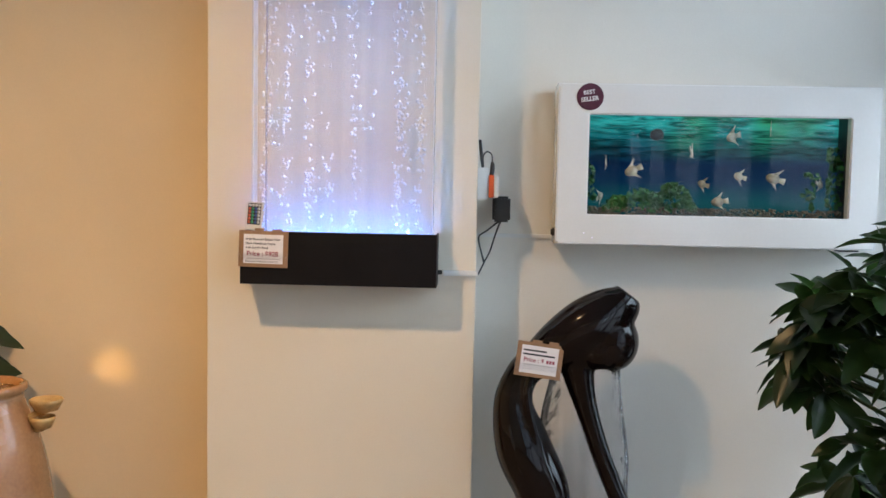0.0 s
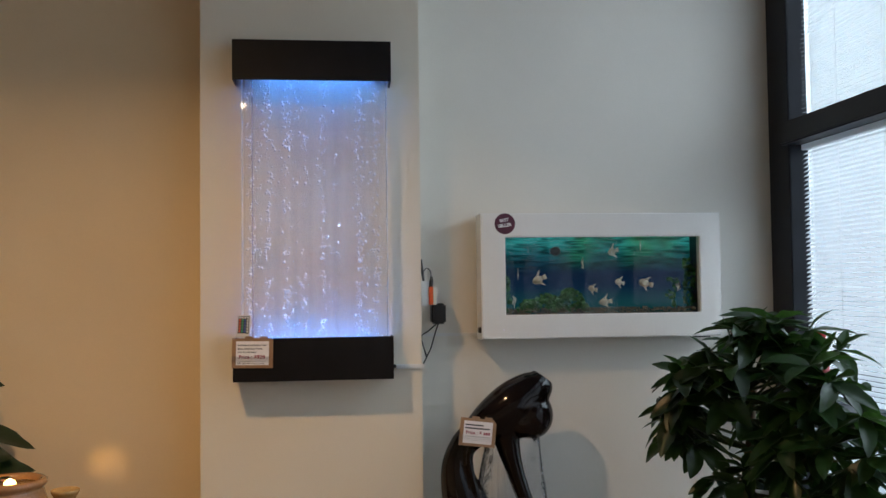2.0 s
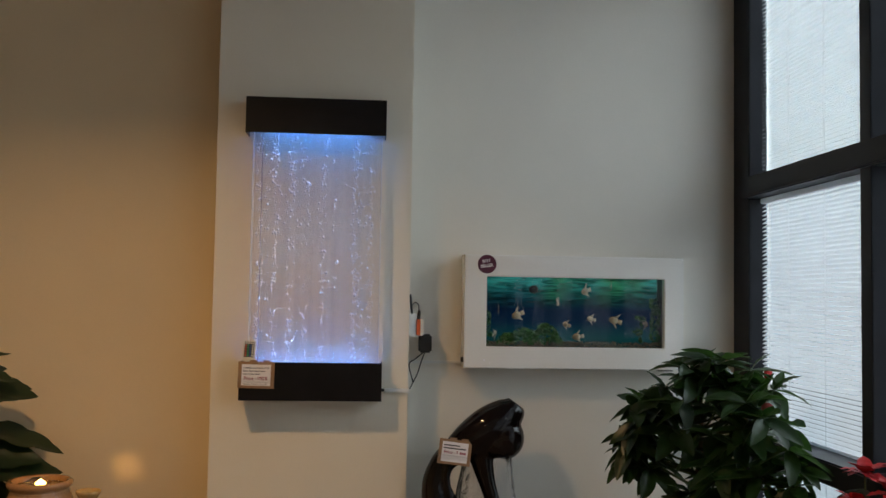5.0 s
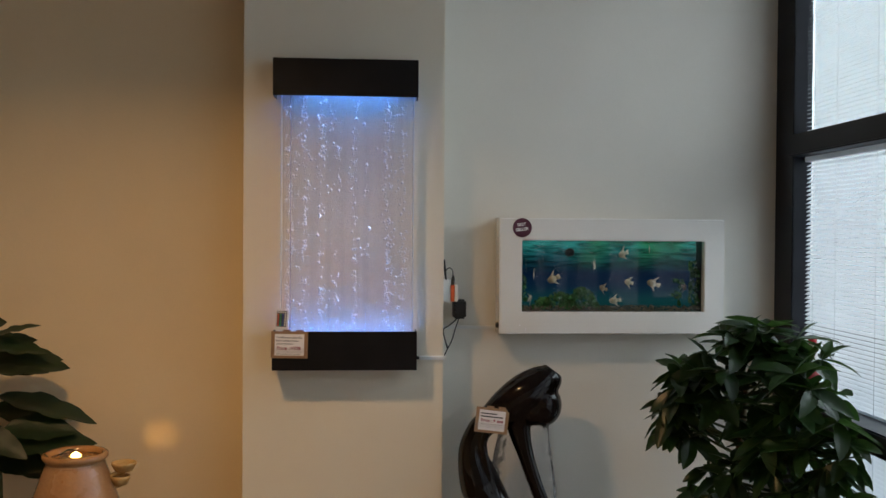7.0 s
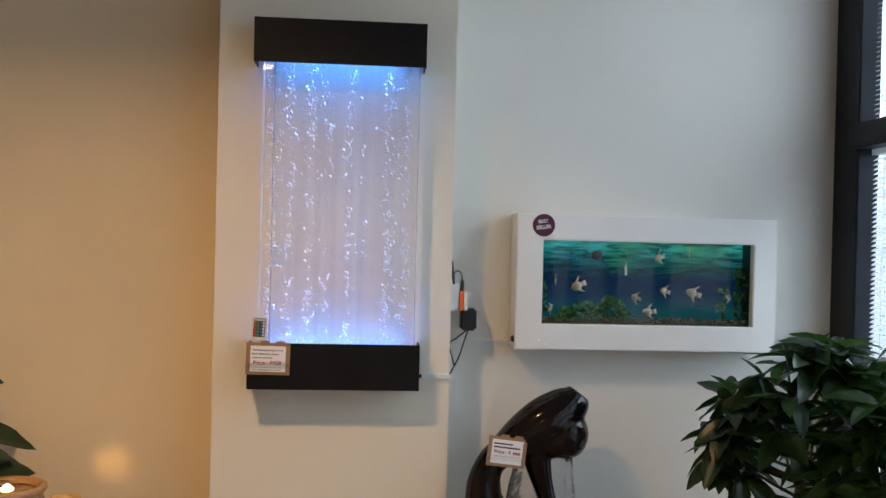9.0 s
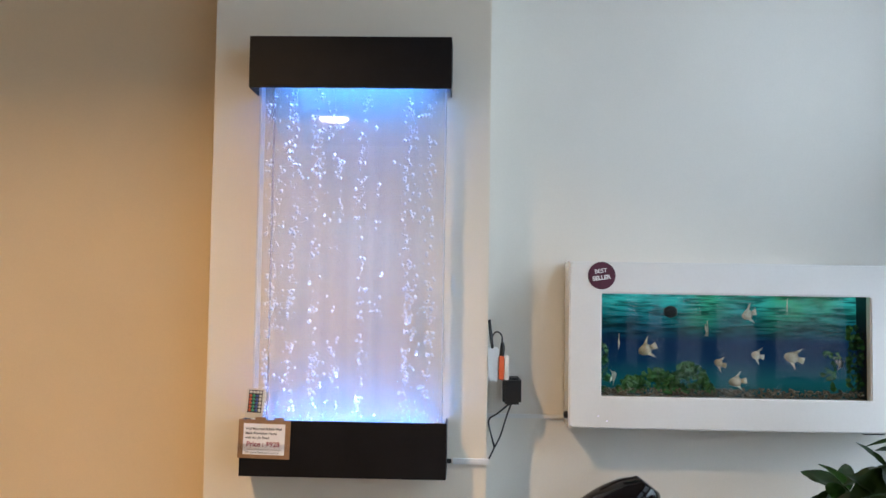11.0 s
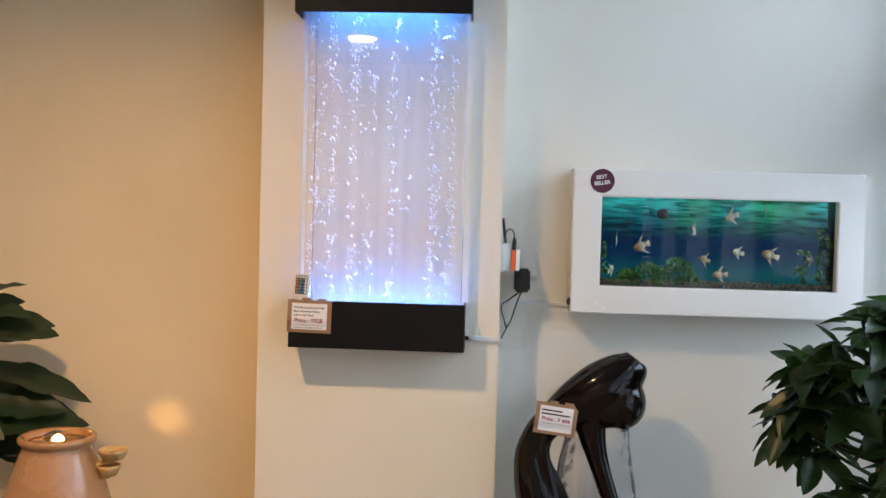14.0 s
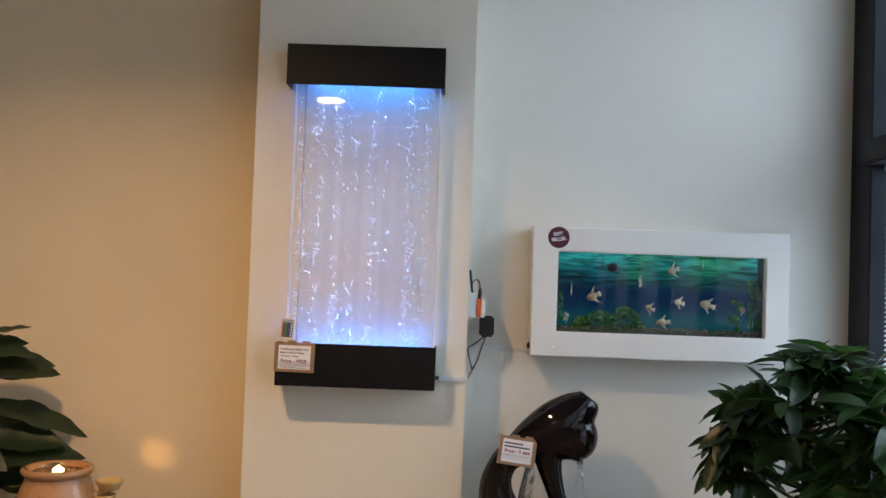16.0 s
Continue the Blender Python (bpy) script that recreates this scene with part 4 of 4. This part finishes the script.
# ---- broad-leaved plant in the tan corner ----
BROAD = [leaf_mesh("leaf", 1.0, w, d, M_LEAF2, 0.10, 0.2, 0.07) for w, d in ((0.42, 0.10), (0.50, 0.16), (0.36, 0.22))]
pl2 = thing("broad_leaf_plant", (-1.76, 2.60, 0), "green broad-leaved artificial plant against the tan wall", "plant")
QX, QY = -1.76, 2.60
part("pot", lathe([(0.09, 0), (0.11, 0.02), (0.135, 0.22), (0.145, 0.24), (0.130, 0.245)], (QX, QY), 36), M_POT, pl2, "brown pot", True)
part("stem", tube([(QX, QY, 0.2, 0.014), (QX + 0.02, QY, 0.6, 0.011), (QX, QY, 0.95, 0.008), (QX - 0.01, QY, 1.15, 0.005)], 10), M_STEM, pl2, smooth=True)
# root, tip, roll, shape
for r, t, roll, k in (((-1.74, 2.52, 1.235), (-1.58, 2.56, 1.262), 10, 0), ((-1.775, 2.50, 1.200), (-1.555, 2.54, 1.165), 22, 1), ((-1.80, 2.54, 1.125), (-1.490, 2.58, 1.098), 30, 1), ((-1.80, 2.46, 1.10), (-1.53, 2.48, 1.085), 12, 0),
                      ((-1.745, 2.58, 0.995), (-1.405, 2.64, 0.880), 24, 2), ((-1.70, 2.54, 0.880), (-1.455, 2.58, 0.850), 40, 1), ((-1.72, 2.50, 0.820), (-1.395, 2.60, 0.795), 30, 1), ((-1.80, 2.50, 1.26), (-1.690, 2.52, 1.285), 30, 1),
                      ((-1.80, 2.48, 0.90), (-1.60, 2.46, 0.78), 45, 0), ((-1.74, 2.54, 0.75), (-1.50, 2.60, 0.68), 35, 1), ((-1.80, 2.52, 1.02), (-2.05, 2.46, 0.98), 20, 1), ((-1.82, 2.50, 1.18), (-2.06, 2.44, 1.2), 20, 0),
                      ((-1.78, 2.50, 0.86), (-2.02, 2.46, 0.76), 20, 1), ((-1.76, 2.46, 1.05), (-1.70, 2.22, 1.0), 0, 1), ((-1.84, 2.52, 1.28), (-1.98, 2.46, 1.38), 10, 0),
                      ((-1.80, 2.60, 1.13), (-1.54, 2.66, 1.12), 35, 1), ((-1.78, 2.62, 0.93), (-1.50, 2.70, 0.90), 40, 1), ((-1.74, 2.60, 0.84), (-1.46, 2.68, 0.80), 45, 1), ((-1.78, 2.56, 0.78), (-1.56, 2.52, 0.72), 50, 1), ((-1.80, 2.56, 1.20), (-1.62, 2.62, 1.20), 35, 0)):
    root, tip = Vector(r), Vector(t)
    part("stalk", tube([(QX, QY, max(0.42, r[2] - 0.20), 0.005), ((QX + r[0]) / 2, (QY + r[1]) / 2, r[2] - 0.06, 0.004), (*r, 0.003)], 7, n=4), M_STEM, pl2, smooth=True)
    way = tip - root
    o = new("leaf", BROAD[k])
    heading = way.to_track_quat("X", "Z").to_matrix().to_4x4()
    o.matrix_basis = Matrix.Translation(root) @ heading @ pose(0, 0, 0, roll) @ pose(0, 0, 0, 0, -6, 0) @ Matrix.Diagonal((way.length * 1.1, max(way.length, 0.22), way.length, 1))
    hang(o, pl2)

# ---- ceramic jar fountain ----
JX, JY = -1.400, 2.44
jar = thing("jar_fountain", (JX, JY, 0), "beige glazed ceramic jar fountain with a lit water top", "fountain")
prof = [(0.118, 0.0), (0.126, 0.008)]
shape = spline([(0.126, 0.015), (0.150, 0.12), (0.178, 0.27), (0.188, 0.40), (0.181, 0.50), (0.162, 0.60), (0.134, 0.69), (0.112, 0.752), (0.107, 0.768)], 8)
prof += [(float(r) + (0.0012 if i % 2 else 0), float(z)) for i, (r, z) in enumerate(shape)]
prof += [(0.106, 0.774), (0.113, 0.780), (0.120, 0.790), (0.119, 0.800), (0.110, 0.806), (0.098, 0.801), (0.093, 0.785), (0.092, 0.76)]
part("jar_body", lathe(prof, (JX, JY), 56), M_JAR, jar, "ribbed beige glazed jar", True)
part("water", lathe([(0.0915, 0.770), (0.0915, 0.786), (0.03, 0.791)], (JX, JY), 32), M_WATER, jar, "rippling water", True)
# emission put into the water's tip for the amber glint on it
part("lit_water_tip", lathe([(0.020, 0.788), (0.017, 0.796), (0.009, 0.803), (0.003, 0.807)], (JX + 0.002, JY), 16), M_WATERGLINT, jar, "water tip with its amber glint put in as glow", True)
for cx, cz, r in ((-1.225, 0.752, 0.046), (-1.238, 0.700, 0.036)):
    cup = part("cup", lathe([(0.010, cz - 0.030), (r * 0.7, cz - 0.024), (r, cz), (r * 1.02, cz + 0.008), (r * 0.94, cz + 0.010), (r * 0.85, cz), (r * 0.5, cz - 0.012)], (cx, JY + 0.02), 32), M_GOLD, jar, "small gold glazed spill cup", True)
    part("cup_arm", tube([(JX + 0.115, JY + 0.01, cz - 0.05, 0.010), (cx - 0.03, JY + 0.02, cz - 0.035, 0.009), (cx, JY + 0.02, cz - 0.025, 0.010)], 10, n=4), M_GOLD, cup, smooth=True)
# added hidden spot for the glow the cup reflects onto the wall
sp = bpy.data.lights.new("wall_glow_spot", "SPOT")
sp.energy, sp.color, sp.spot_size, sp.spot_blend, sp.shadow_soft_size = 4.5, (1.0, 0.58, 0.18), radians(25), 1.0, 0.02
so_ = new("wall_glow_spot", sp)
so_.matrix_world = look((JX + 0.055, JY + 0.015, 0.832), (-1.170, WALL, 0.785))

# ---- white globe lamps ----
M_GLOBE = glow("opal_globe", (1.0, 0.93, 0.78), 0.15)
for gx, gy, gz in ((-0.388, 1.75, 0.587), (1.062, 1.75, 0.577)):
    g = thing("globe_lamp", (gx, gy, 0), "white opal glass globe lamp on a slim stand", "lamp", "globe lamps")
    part("globe", lathe([(0.133 * math.sin(a), gz - 0.133 * math.cos(a)) for a in (0.12 + (math.pi - 0.125) * i / 31 for i in range(32))], (gx, gy), 56), M_GLOBE, g, "opal glass globe", True)
    part("finial", lathe([(0.008, gz + 0.131), (0.007, gz + 0.137), (0.003, gz + 0.140)], (gx, gy), 14), M_PLASTW, g, smooth=True)
    part("stem", lathe([(0.012, 0.02), (0.012, gz - 0.15), (0.035, gz - 0.14), (0.035, gz - 0.128)], (gx, gy), 20), M_PLASTW, g, smooth=True)
    part("base", lathe([(0.10, 0.0), (0.10, 0.012), (0.02, 0.024)], (gx, gy), 32), M_PLASTW, g, smooth=True)

# ---- bottle on the window rail, red flower ----
bt = thing("bottle", (1.428, 2.36, 0.985), "pale bottle with red cap on the window rail", "bottle")
part("bottle_body", lathe([(0.024, 0.985), (0.026, 0.99), (0.026, 1.17), (0.014, 1.205), (0.012, 1.225)], (1.428, 2.36), 24), M_BOTTLE, bt, smooth=True)
part("label", lathe([(0.0264, 1.07), (0.0266, 1.072), (0.0266, 1.125), (0.0264, 1.127)], (1.428, 2.36), 24), mat("red_label", (0.40, 0.06, 0.06), 0.4), bt, "red label", True)
part("cap", lathe([(0.015, 1.222), (0.016, 1.225), (0.016, 1.25), (0.014, 1.253)], (1.428, 2.36), 20), M_RED, bt, "red cap", True)

FX, FY, FZ = 1.335, 1.47, 1.015
fl = thing("red_flower_pot", (FX, FY, 0), "red artificial flowers with green leaves in a tall pot", "flowers")
part("pot", lathe([(0.09, 0), (0.10, 0.02), (0.07, 0.45), (0.075, 0.66), (0.085, 0.68), (0.072, 0.682)], (FX, FY), 32), M_POT, fl, smooth=True)
pet = leaf_mesh("petal", 0.075, 0.042, 0.35, M_RED, 0.10, 0.2)
lf = leaf_mesh("flower_leaf", 0.12, 0.055, 0.4, M_LEAF2, 0.06, 0.2)
rng = random.Random(4)
for hx, hy, hz in ((FX, FY, FZ), (FX - 0.05, FY - 0.05, FZ - 0.08), (FX + 0.05, FY - 0.06, FZ - 0.05)):
    part("stem", tube([(FX, FY, 0.66, 0.004), ((FX + hx) / 2, (FY + hy) / 2, 0.85, 0.004), (hx, hy, hz, 0.003)], 7, n=4), M_STEM, fl, smooth=True)
    for k in range(11):
        o = new("petal", pet)
        o.matrix_basis = pose(hx, hy, hz, 0, rng.uniform(-50, 10), k * 33 + rng.uniform(-8, 8))
        hang(o, fl)
    for k in range(6):
        o = new("flower_leaf", lf)
        o.matrix_basis = pose(hx, hy, hz - 0.05, 0, rng.uniform(-5, 30), k * 60 + rng.uniform(-15, 15)) @ Matrix.Diagonal((0.9, 0.9, 0.9, 1))
        if (o.matrix_basis @ Vector((0.12, 0, 0))).x < 1.39:
            hang(o, fl)
        else:
            bpy.data.objects.remove(o)
